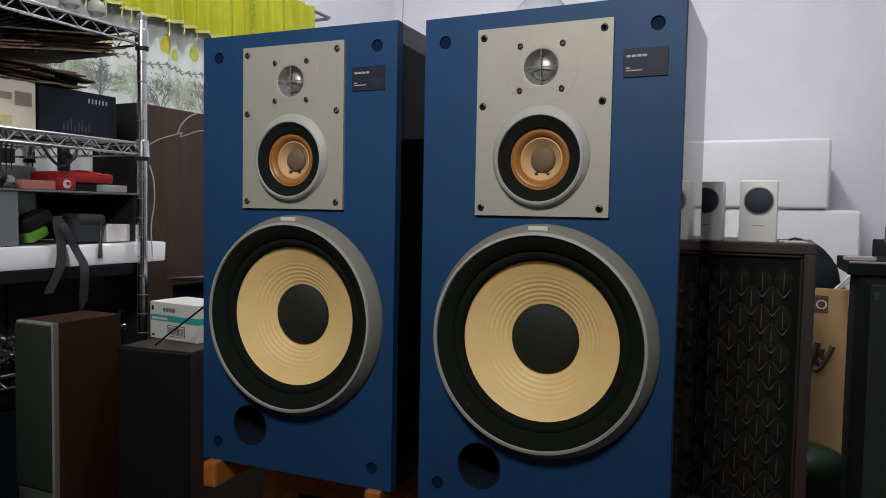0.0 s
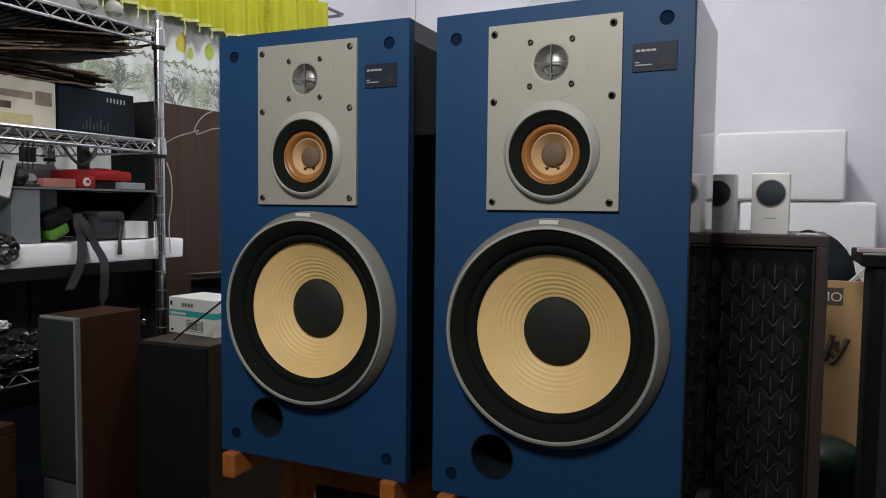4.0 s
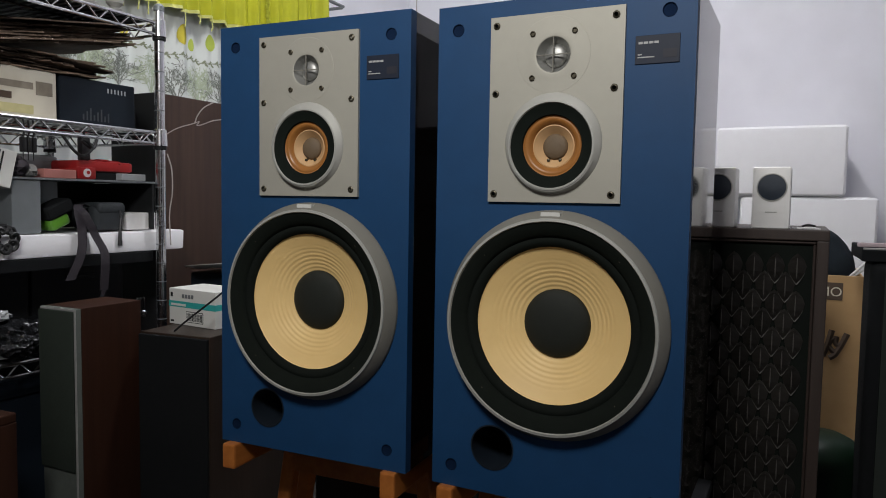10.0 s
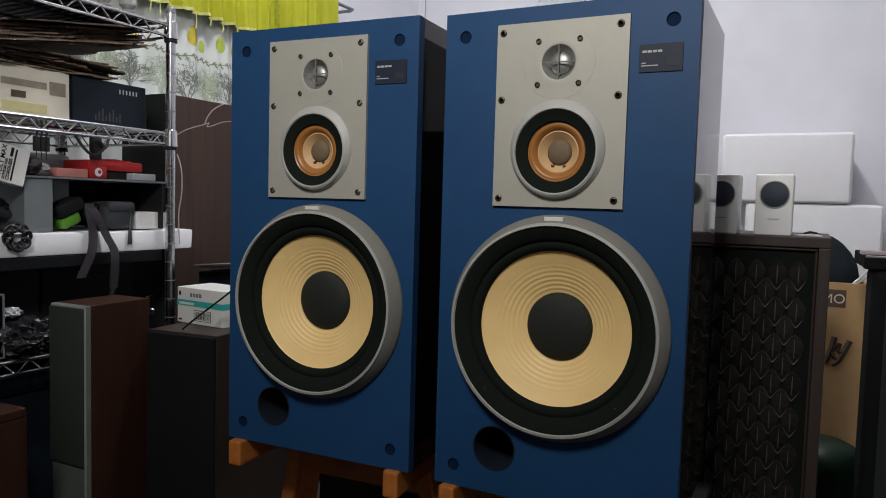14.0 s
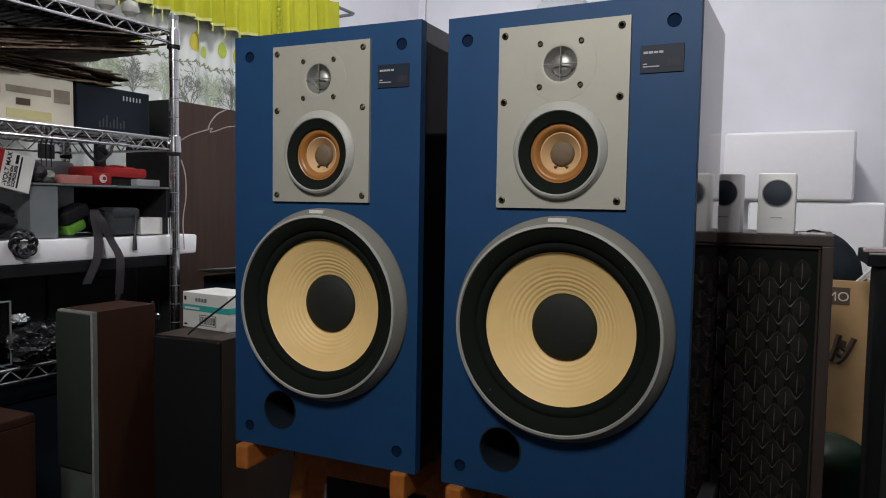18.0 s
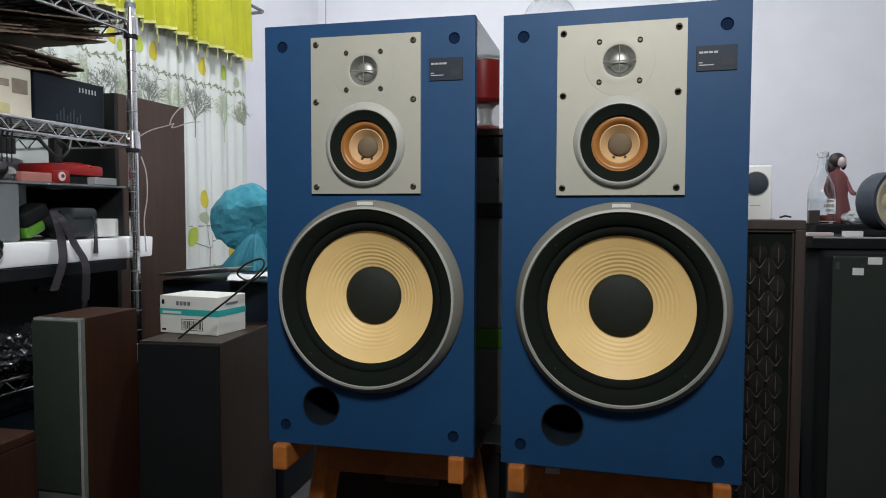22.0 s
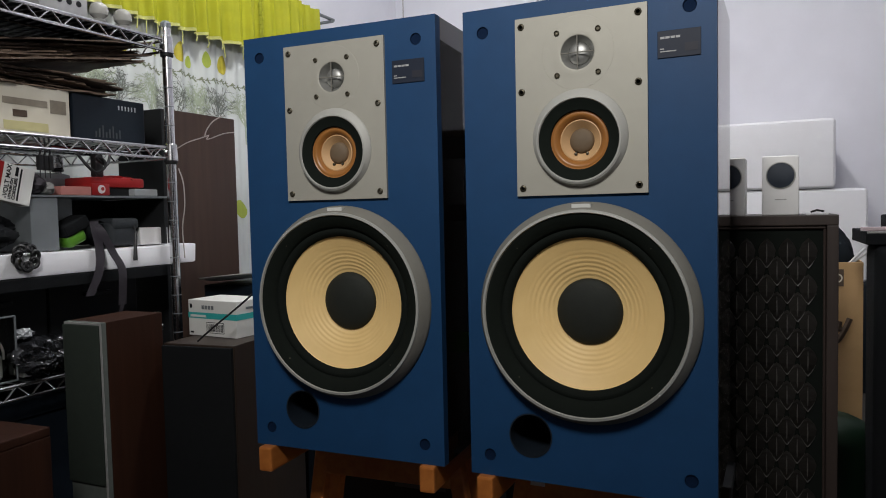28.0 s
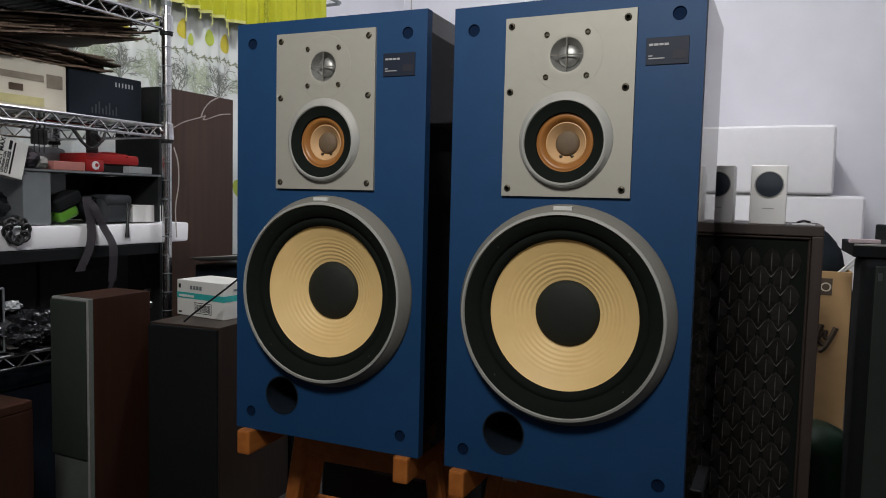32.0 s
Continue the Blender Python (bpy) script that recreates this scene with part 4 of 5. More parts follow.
tagged(evo, "crumpled white paper sleeve lying on a black case", "paper")
tagged(part("black_lead", tube(smooth([(-0.735, 0.165, 0.490), (-0.70, 0.175, 0.520), (-0.62, 0.20, 0.585), (-0.565, 0.22, 0.640), (-0.575, 0.235, 0.660), (-0.615, 0.24, 0.648), (-0.640, 0.245, 0.625), (-0.60, 0.24, 0.612), (-0.54, 0.22, 0.655), (-0.50, 0.21, 0.69)]), 0.0022, 8), M_CABLE, None, "", True), "thin black cable looping over the walnut loudspeaker", "cable")
slab("red_plug", (0, 0, 0), (0.010, 0.022, 0.010), M_RED, (-0.668, 0.420, 0.4845), 20, "small red plug lying behind the white carton", "plug", 0.002)
slab("storage_bin", (0, 0, 0), (0.55, 0.42, 0.560), M_DARKBOX, (-1.33, 0.93, 0), 0, "dark storage bin under the blue plastic bag", "bin", 0.008)
bag = thing("blue_plastic_bag", (-1.115, 1.08, 0.562), 0, "crumpled translucent blue plastic bag tied at the neck", "bag")
def gathered(centre, size, pinch, seed, level=5):
    """A thin bag gathered at one point: folds run out from the knot and fade away from it."""
    bm = bmesh.new()
    bmesh.ops.create_icosphere(bm, subdivisions=level, radius=1)
    axis = Vector(pinch).normalized()
    side = axis.orthogonal().normalized()
    up = axis.cross(side)
    for v in bm.verts:
        p = v.co.normalized()
        near = (1 + p.dot(axis)) / 2
        a = math.atan2(p.dot(up), p.dot(side))
        k = 1 + 0.10 * noise.noise(p * 1.6 + Vector((seed, 0, 0))) - 0.10 * abs(noise.noise(p * 4 + Vector((0, seed, 0))))
        k += (0.02 + 0.10 * near ** 2) * noise.noise(Vector((3.2 * math.cos(a), 3.2 * math.sin(a), seed + 0.6 * near)))
        k += 0.035 * near * abs(noise.noise(Vector((8 * math.cos(a), 8 * math.sin(a), seed))))
        k -= 0.055 * abs(noise.noise(p * 5.5 + Vector((seed, 4, 1)))) + 0.075 * abs(noise.noise(p * 9 + Vector((2, seed, 1))))
        k *= 1 - 0.42 * max(0, near - 0.80) / 0.20
        v.co = Vector((centre[i] + p[i] * k * size[i] for i in range(3)))
    return bm


part("body", gathered((0, 0, 0.175), (0.135, 0.10, 0.125), (0.55, -0.75, -0.45), 11, 4), M_BLUEBAG, bag)
sk = bmesh.new()
rows = []
for i in range(15):
    f = i / 14
    ring = []
    for k in range(72):
        a = 2 * math.pi * k / 72
        fold_in = 0.5 * noise.noise(Vector((2.6 * math.cos(a), 2.6 * math.sin(a), 3 + 0.5 * f))) + 0.3 * abs(noise.noise(Vector((6 * math.cos(a), 6 * math.sin(a), 8))))
        rad = 0.012 + 0.075 * f ** 0.8 * (1 + fold_in)
        ring.append(sk.verts.new((0.062 - 0.045 * f + rad * math.cos(a), -0.062 + 0.03 * f + 0.75 * rad * math.sin(a), 0.124 - 0.122 * f)))
    rows.append(ring)
for p, q in zip(rows, rows[1:]):
    for k in range(72):
        sk.faces.new((p[k], p[(k + 1) % 72], q[(k + 1) % 72], q[k]))
part("skirt", sk, M_BLUEBAG, bag, "loose gathered end", True)
tc = thing("tall_cabinet", (-1.168, 0.497, 0), 0, "tall brown laminate cabinet with bare side panel", "cabinet")
part("side_panel", box((-0.018, 0.0125, 0), (0, 0.306, 1.085), 0.002), M_TALL, tc)
part("carcass", box((-0.182, 0.0125, 0.001), (-0.0185, 0.305, 1.083), 0.002), M_DARKWOOD, tc)
part("door", box((-0.182, 0, 0.004), (-0.0005, 0.012, 1.084), 0.002), M_BLACK, tc, "black front door")


# ---- chrome wire rack along the left wall ----
RX0, RX1, RY0, RY1 = -1.470, -1.020, -0.520, 0.385


def rack():
    t = thing("wire_rack", (0, 0, 0), 0, "chrome wire shelving rack loaded with boxes and clutter", "rack")
    for x in (RX0, RX1):
        for y in (RY0, RY1):
            p = part("post", tube([(x, y, 0.006), (x, y, 1.272)], 0.0125, 20), M_CHROME, t, "grooved chrome post", True)
            part("cap", lathe([(0.0135, 1.268), (0.0135, 1.280), (0.009, 1.286), (0, 1.287)], 20, (x, y, 0), "z"), M_LEAD, p)
            part("foot", lathe([(0.016, 0.0), (0.016, 0.012), (0.010, 0.020), (0, 0.020)], 20, (x, y, 0), "z"), M_BLACK, p)
            for k in range(1, 25):
                part("groove", lathe([(0.0128, -0.0012), (0.0131, 0), (0.0128, 0.0012)], 16, (x, y, 0.05 * k + 0.012), "z"), M_LEAD, p)
    for z in (1.236, 0.954, 0.418):
        s = part("shelf_frame", tube([(RX0, RY0, z), (RX1, RY0, z), (RX1, RY1, z), (RX0, RY1, z)], 0.0042, 8, None, True), M_CHROME, t, "chrome wire shelf", True)
        part("lower_wire", tube([(RX0, RY0, z - 0.028), (RX1, RY0, z - 0.028), (RX1, RY1, z - 0.028), (RX0, RY1, z - 0.028)], 0.0036, 8, None, True), M_CHROME, s, "", True)
        for (xa, ya), (xb, yb) in (((RX1, RY0), (RX1, RY1)), ((RX0, RY0), (RX0, RY1)), ((RX0, RY1), (RX1, RY1)), ((RX0, RY0), (RX1, RY0))):
            ln = math.hypot(xb - xa, yb - ya)
            n = int(round(ln / 0.030))
            pts = [(xa + (xb - xa) * k / n, ya + (yb - ya) * k / n, z if k % 2 else z - 0.028) for k in range(n + 1)]
            part("truss_wire", tube(pts, 0.0026, 6), M_CHROME, s)
        deck = bmesh.new()
        for k in range(1, 36):
            y = RY0 + (RY1 - RY0) * k / 36
            tube([(RX0, y, z + 0.003), (RX1, y, z + 0.003)], 0.0022, 6, deck)
        # top deck's chrome is recoloured dark to put its underside's shade into the colour
        d = part("wire_deck", deck, M_SHADEWIRE if z > 1.1 else M_CHROME, s)
        d["kind"] = "stuff"
        for x in (RX0 + 0.15, RX0 + 0.30):
            part("cross_wire", tube([(x, RY0, z - 0.003), (x, RY1, z - 0.003)], 0.0032, 6), M_CHROME, s)
        for x in (RX0, RX1):
            for y in (RY0, RY1):
                part("collar", lathe([(0.0145, z - 0.036), (0.0185, z - 0.034), (0.0165, z + 0.008), (0.0140, z + 0.010)], 20, (x, y, 0), "z"), M_CHROME if z > 0.7 else M_LEAD, s, "", True)
                part("sleeve", lathe([(0.0150, z - 0.044), (0.0168, z - 0.042), (0.0168, z - 0.0365), (0.0150, z - 0.036)], 20, (x, y, 0), "z"), M_BLACK, s, "black plastic sleeve")
    return t


rack()
# added black board in place of a wire shelf, for the shade below the foam
slab("shade_board", (-1.455, -0.505, 0.616), (-1.035, 0.372, 0.643), M_FABRIC, (0, 0, 0), 0, "black board put in for the dark under the foam slab", "board")
DECK = 0.0055
# boxes on the middle shelf
cb = thing("cream_carton", (-1.075, -0.14, 0.954 + DECK), 0, "cream printed cardboard carton on the wire shelf", "carton")
part("card", box((-0.20, 0, 0), (0, 0.272, 0.112), 0.002), M_CREAM, cb)
part("mark", box((-0.0004, 0.110, 0.066), (0.0008, 0.215, 0.081)), M_FADED, cb)
part("mark", box((-0.0004, 0.132, 0.040), (0.0008, 0.165, 0.055)), M_BROWNPRINT, cb)
part("mark", box((-0.0004, 0.110, 0.010), (0.0008, 0.215, 0.030)), M_YELLOWPRINT, cb)
part("mark", box((-0.0004, 0.062, 0.060), (0.0008, 0.098, 0.084)), M_PINK, cb)
part("mark", box((-0.0004, 0.222, 0.055), (0.0008, 0.262, 0.086)), M_FADED, cb)
bb = thing("black_unit", (-1.075, 0.140, 0.954 + DECK), 0, "dark blue-black plastic equipment unit with vent slots", "equipment")
part("case", box((-0.22, 0, 0), (0, 0.212, 0.112), 0.003), M_DARKBOX, bb)
for k in range(6):
    part("slot", box((-0.0004, 0.130 + 0.010 * k, 0.085), (0.0008, 0.1335 + 0.010 * k, 0.096)), M_CLEARGREY, bb)
for k in range(8):
    part("slot", box((-0.0004, 0.060 + 0.010 * k, 0.012), (0.0008, 0.0640 + 0.010 * k, 0.026 + 0.008 * (k % 3))), M_DIM, bb)
# added black block standing in for the tall cabinet's shaded left part
slab("dark_filler_block", (-0.16, 0, 0), (0, 0.095, 0.090), M_FABRIC, (-1.19, 0.362, 0.954 + DECK), 0, "black rounded block added behind the equipment unit", "pouch", 0.015)
rng = random.Random(9)
pile = thing("cardboard_pile", (-1.06, 0.0, 0), 0, "pile of old torn brown cardboard sheets on boxes", "cardboard")
for k in range(25):
    low, mid = k < 4, k > 18
    y1 = rng.uniform(0.17, 0.28) if low else 0.335 - (0.06 if k in (6, 11, 14) else 0) + rng.uniform(-0.015, 0.012)
    x1 = rng.uniform(-0.03, 0.025) if low else 0.012 + rng.uniform(-0.035, 0.030)
    if mid:
        y1, x1 = rng.uniform(0.19, 0.29), rng.uniform(-0.035, 0.0)
    y0 = -0.30 + rng.uniform(0, 0.08)
    bm = bmesh.new()
    bmesh.ops.create_grid(bm, x_segments=16, y_segments=44, size=0.5)
    for v in bm.verts:
        edge = max(abs(v.co.x), abs(v.co.y)) > 0.48
        jag = 0.015 * noise.noise(Vector((v.co.x * 7, v.co.y * 7, k * 3.1))) + (0.010 * noise.noise(Vector((v.co.x * 34, v.co.y * 30, k * 1.3))) if edge else 0)
        yy = y0 + (v.co.y + 0.5) * (y1 - y0) + (jag * 2.2 if v.co.y > 0.45 else 0)
        xx = -0.27 + (v.co.x + 0.5) * (x1 + 0.27) + (jag * 1.6 if v.co.x > 0.45 else 0)
        wave = 0.006 * noise.noise(Vector((xx * 9, yy * 8, k * 0.7)))
        if low:
            zz = 1.0715 + 0.0052 * k + max(wave, 0) + 0.05 * max(0, yy - 0.16) * (k % 2)
        elif mid:
            zz = 1.0935 + 0.0022 * (k - 19) + 0.0045 * (k - 18) * max(0, yy + 0.08) + 0.9 * wave - 0.06 * max(0, yy - 0.16) * (k % 2)
        else:
            zz = max(1.102 + 0.17 * (yy + 0.08), 1.095 + 0.05 * yy) + 0.0035 * (k - 4) + 0.5 * wave - 0.10 * max(0, xx)
        v.co = Vector((xx, yy, zz))
    bmesh.ops.solidify(bm, geom=bm.faces[:], thickness=-0.0032)
    part("sheet", bm, M_OLDCARD, pile)
# things on the top shelf
slab("dark_board", (-1.455, -0.50, 0), (-1.045, 0.372, 0.004), M_DARKBOX, (0, 0, 1.236 + DECK), 0, "dark board covering the top wire shelf", "board", 0.001)
for y, x, lb in ((0.205, -1.050, "round silver metal ornament on the top wire shelf"), (0.275, -1.050, "round silver metal ornament on the top wire shelf")):
    cn = thing("silver_ornament", (x, y, 1.2402 + DECK), 0, lb, "ornament", "ornaments on the rack")
    part("base", lathe([(0, 0), (0.017, 0), (0.018, 0.004), (0.012, 0.008), (0, 0.008)], 28, (0, 0, 0), "z"), M_TRAY, cn, "", True)
    part("dome", lathe([(0.010, 0.0085), (0.020, 0.018), (0.022, 0.030), (0.017, 0.042), (0.008, 0.048), (0, 0.049)], 28, (0, 0, 0), "z"), M_BEZEL, cn, "", True)
wd = thing("white_device", (-1.050, 0.05, 1.2402 + DECK), 0, "white plastic device with dark round sockets", "device")
part("case", box((-0.12, 0, 0), (0, 0.125, 0.060), 0.005, 2), M_PRINT, wd, "", True)
for k in range(3):
    part("socket", lathe([(0.007, 0), (0.007, 0.0012), (0, 0.0012)], 16), M_BLACK, wd).matrix_local = pose(0.0, 0.05 + 0.025 * k, 0.030, 0, 0, 90)

# foam slab on the third shelf and what it carries
fs = bmesh.new()
box((-1.440, -0.50, 0.6435), (-1.045, 0.487, 0.696), 0.006, 2, fs)
bmesh.ops.subdivide_edges(fs, edges=[e for e in fs.edges if e.calc_length() > 0.1], cuts=18, use_grid_fill=True)
for v in fs.verts:
    v.co.x += 0.004 * noise.noise(v.co * 14) * (v.co.x > -1.1)
    v.co.z += 0.003 * noise.noise(v.co * 11 + Vector((3, 0, 0))) * (v.co.z > 0.69)
tagged(part("foam_slab", fs, M_FOAM, None, "", True), "long white foam slab with worn edge on a shelf", "foam slab")
TOPS = 0.699
un = thing("metal_shelf_unit", (-1.06, 0.0, TOPS), 0, "small open grey metal shelf unit on a foam slab", "shelf unit")
part("side_panel", box((-0.24, 0.010, 0), (0, 0.078, 0.122), 0.002), M_LEAD, un, "grey painted metal side")
part("top_plate", box((-0.24, 0.010, 0.1225), (0.004, 0.400, 0.1275), 0.001), M_LEAD, un, "thin grey metal top")
part("back_panel", box((-0.245, 0.010, 0), (-0.2405, 0.400, 0.127)), M_BLACK, un)
part("inner_panel", box((-0.088, 0.0785, 0), (-0.084, 0.178, 0.122)), M_LEAD, un, "grey inner panel")
part("side_panel", box((-0.24, 0.392, 0), (0, 0.398, 0.122)), M_BLACK, un)
PT = TOPS + 0.128
rd = thing("red_player", (-1.068, 0.178, PT), 0, "red plastic media player box with a white round mark", "player")
part("case", box((-0.11, 0, 0), (0, 0.052, 0.030), 0.005, 2), M_RED, rd, "", True)
part("raised_top", box((-0.12, 0.0, 0.0205), (-0.003, 0.162, 0.046), 0.007, 2), M_RED, rd, "", True)
for k, (y, z, w) in enumerate(((0.060, 0.044, 0.036), (0.092, 0.0455, 0.030), (0.124, 0.043, 0.032))):
    part("wrap_fold", crumpled((-0.045, y, z), (0.040, w * 0.55, 0.0075), 61 + k, 0.35, 4, 3), M_RED, rd, "crinkled red wrapping", True)
# black block puts the shade below the overhanging top into the shape
part("overhang_shade", box((-0.11, 0.055, 0.0), (-0.012, 0.155, 0.0202), 0.002, 2), M_BLACK, rd, "black block for the shade below the overhang")
part("round_mark", lathe([(0.0105, 0), (0.0105, 0.001), (0.0040, 0.001), (0.0040, 0.0004), (0, 0.0004)], 24, (0, 0, 0)), M_PAPER, rd, "white round mark").matrix_local = pose(0.0002, 0.026, 0.0155, 0, 0, 90)
part("dark_mark", lathe([(0.0046, 0), (0.0046, 0.0014), (0, 0.0014)], 16, (0, 0, 0)), M_RED, rd).matrix_local = pose(0.0002, 0.029, 0.0165, 0, 0, 90)
slab("pink_box", (-0.09, 0, 0), (0, 0.082, 0.021), M_PINK, (-1.066, 0.092, PT), 0, "flat faded pink card box", "box")
slab("clear_case", (-0.05, 0, 0), (0, 0.074, 0.018), M_CLEARGREY, (-1.058, 0.296, PT), 0, "small dusty clear plastic case", "case")
slab("grey_speaker_box", (-0.09, 0, 0), (0, 0.115, 0.058), M_LEAD, (-1.165, 0.085, PT), 0, "low grey box at the back of the metal shelf", "box", 0.014)
gr = thing("green_scoop", (-1.100, 0.150, TOPS), 0, "green plastic box tilted under a black cover", "plastic box")
part("scoop", box((-0.025, -0.034, 0.0), (0.026, 0.020, 0.030), 0.012, 4), M_GREEN, gr, "bright green tray", True).matrix_local = pose(0.0, 0.0, 0.014, 24, 0, 0)
part("cover", box((-0.030, -0.042, 0.0), (0.030, 0.032, 0.032), 0.010, 3), M_FABRIC, gr, "black cover", True).matrix_local = pose(0.0, -0.004, 0.042, 24, 0, 0)
cbg = thing("camera_bag", (-1.105, 0.275, TOPS), 0, "black soft camera bag with hanging straps", "bag")
part("body", box((-0.07, -0.046, 0), (0.035, 0.040, 0.066), 0.024, 5), M_BAGCLOTH, cbg, "", True)
part("flap", box((-0.065, -0.040, 0.040), (0.037, 0.042, 0.072), 0.014, 4), M_BAGCLOTH, cbg, "", True)


def strap(points, w):
    bm = bmesh.new()
    pts = [Vector(p) for p in points]
    prev = None
    for i, p in enumerate(pts):
        pair = [bm.verts.new(p + Vector((0, -w / 2, 0))), bm.verts.new(p + Vector((0, w / 2, 0)))]
        if prev:
            bm.faces.new((prev[0], prev[1], pair[1], pair[0]))
        prev = pair
    bmesh.ops.solidify(bm, geom=bm.faces[:], thickness=0.0025)
    return bm


part("strap", strap(smooth([(0.000, -0.048, 0.060), (0.030, -0.090, 0.066), (0.062, -0.113, 0.042), (0.071, -0.112, 0.000), (0.090, -0.130, -0.050), (0.102, -0.168, -0.108)]), 0.025), M_STRAP, cbg, "grey-purple webbing strap", True)
part("strap", strap(smooth([(0.000, -0.046, 0.050), (0.036, -0.092, 0.058), (0.066, -0.100, 0.042), (0.074, -0.078, -0.010), (0.092, -0.070, -0.046), (0.104, -0.076, -0.078), (0.104, -0.081, -0.139)]), 0.024), M_STRAP, cbg, "grey-purple webbing strap", True)
part("strap", strap(smooth([(0.1045, -0.081, -0.139), (0.104, -0.092, -0.160), (0.102, -0.120, -0.178)]), 0.012), M_STRAP, cbg, "thin loose strap end", True)
part("plug_lead", tube([(0.036, 0.022, 0.050), (0.062, 0.004, 0.030), (0.066, -0.002, 0.000), (0.066, -0.003, -0.037)], [0.003, 0.003, 0.004, 0.006], 8), M_CABLE, cbg, "", True)
slab("silver_box", (-0.08, 0, 0), (0, 0.094, 0.045), M_SILVER, (-1.075, 0.322, TOPS), 0, "small silver-grey box on the foam slab", "box", 0.003)
hb = thing("tool_package", (-1.075, -0.055, 0.778), 0, "printed white and red tool package leaning on the rack", "package")
pk = part("card", box((0.0, -0.045, 0.0), (0.030, 0.055, 0.082), 0.002), M_WHITEBOX, hb, "white card printed with black lines")
pk.matrix_local = pose(0.0, 0.0, 0.034, -13, 0, 0)
part("red_panel", box((0.0295, -0.045, 0.0), (0.0312, -0.016, 0.082), 0.0005, 1), M_RED, pk, "red printed half")
part("pale_mark", box((0.0310, -0.043, 0.035), (0.0316, -0.034, 0.075)), M_PALEPINK, pk)
UPWARD = Matrix(((0, 0, 1, 0), (0, -1, 0, 0), (1, 0, 0, 0), (0, 0, 0, 1)))
for words, size, y in (("-VOLT MAX", 0.0140, 0.0010), ("LITHIUM ION", 0.0078, 0.0090), ("CORDLESS", 0.0100, 0.0185)):
    lettering("printed_letters", words, size, M_BLACK, pk, Matrix.Translation((0.0305, y, 0.006)) @ UPWARD, 0.0003)
part("print_line", box((0.0298, 0.0115, 0.058), (0.0306, 0.0180, 0.078)), M_BLACK, pk)
part("print_line", box((0.0298, 0.0225, 0.006), (0.0306, 0.0262, 0.076)), M_BLACK, pk)
pp = thing("grey_plush", (-1.085, 0.032, 0.8265), 0, "soft grey-brown cloth bundle on the metal shelf unit", "cloth")
part("bundle", crumpled((0, 0, 0.022), (0.035, 0.030, 0.026), 19, 0.25, 3, 3), M_STRAP, pp, "", True)
part("fold", crumpled((0.004, 0.030, 0.014), (0.030, 0.016, 0.016), 23, 0.25, 3, 3), M_GREYEDGE, pp, "", True)
pl = thing("plug_cluster", (-1.060, 0.040, 0.870), 0, "black plugs hanging on short leads under the wire shelf", "plugs")
for k in range(3):
    part("plug", box((-0.007, 0.012 * k - 0.006, 0.012), (0.007, 0.012 * k + 0.004, 0.046), 0.003, 2), M_CABLE, pl, "", True)
    part("plug_lead", tube([(0, 0.012 * k - 0.001, 0.046), (0.004, 0.012 * k, 0.060), (-0.004, 0.012 * k + 0.002, 0.086)], 0.0022, 8), M_CABLE, pl, "", True)
    part("prong", tube([(0, 0.012 * k - 0.001, 0.012), (0, 0.012 * k - 0.001, -0.006)], 0.0012, 6), M_CABLE, pl)
tagged(part("black_sack", crumpled((-1.10, -0.125, 0.744), (0.070, 0.125, 0.058), 41, 0.2, 4, 4), M_FABRIC, None, "", True), "black fabric sack lying on the foam slab", "sack")
coil = bmesh.new()
tube([(-1.035 + 0.004 * math.sin(7 * a), -0.022 + 0.022 * math.cos(a) + 0.008 * math.cos(9 * a), 0.690 + 0.022 * math.sin(a) + 0.008 * math.sin(9 * a)) for a in [2 * math.pi * k / 120 for k in range(120)]], 0.0042, 6, coil, True)
tagged(part("coiled_cable", coil, M_CABLE, None, "", True), "black coiled cable hanging over the foam slab", "cable")
tagged(part("black_leads", tube(smooth([(-1.08, 0.150, 0.928), (-1.05, 0.155, 0.895), (-1.05, 0.180, 0.882), (-1.05, 0.205, 0.900), (-1.055, 0.200, 0.915), (-1.055, 0.180, 0.920), (-1.06, 0.215, 0.902), (-1.07, 0.235, 0.928)]), 0.0036, 8), M_CABLE, None, "", True), "black cable loop hanging under the wire shelf", "cable")
tagged(part("white_wire", tube(smooth([(-1.008, 0.392, 0.950), (-0.985, 0.410, 0.968), (-0.955, 0.440, 0.983), (-0.945, 0.448, 0.988), (-0.950, 0.445, 0.978), (-0.940, 0.452, 0.980), (-0.915, 0.470, 0.992), (-0.895, 0.49, 0.996)]), 0.0013, 8), M_WIRE, None, "", True), "thin pale wire knotted to the rack post", "wire")
tagged(part("white_wire", tube(smooth([(-0.952, 0.440, 0.984), (-0.948, 0.445, 1.003), (-0.935, 0.455, 1.025), (-0.915, 0.47, 1.040)]), 0.0016, 8), M_WIRE, None, "", True), "thin pale wire rising from a knot", "wire")
tagged(part("post_wire", tube(smooth([(-1.000, 0.39, 0.90), (-0.990, 0.395, 0.86), (-0.988, 0.395, 0.80), (-0.996, 0.392, 0.74), (-0.992, 0.392, 0.66)]), 0.0016, 8), M_WIRE, None, "", True), "thin pale wire running down the rack post", "wire")
ps = thing("hanging_adapter", (-1.100, 0.208, 0.872), 0, "flat black adapter hanging under the wire shelf", "adapter")
part("body", box((-0.010, 0, 0.0016), (0.010, 0.024, 0.060), 0.005, 2), M_CABLE, ps, "", True)
part("lead", tube([(0, 0.012, 0.058), (0, 0.014, 0.082)], 0.003, 8), M_CABLE, ps)
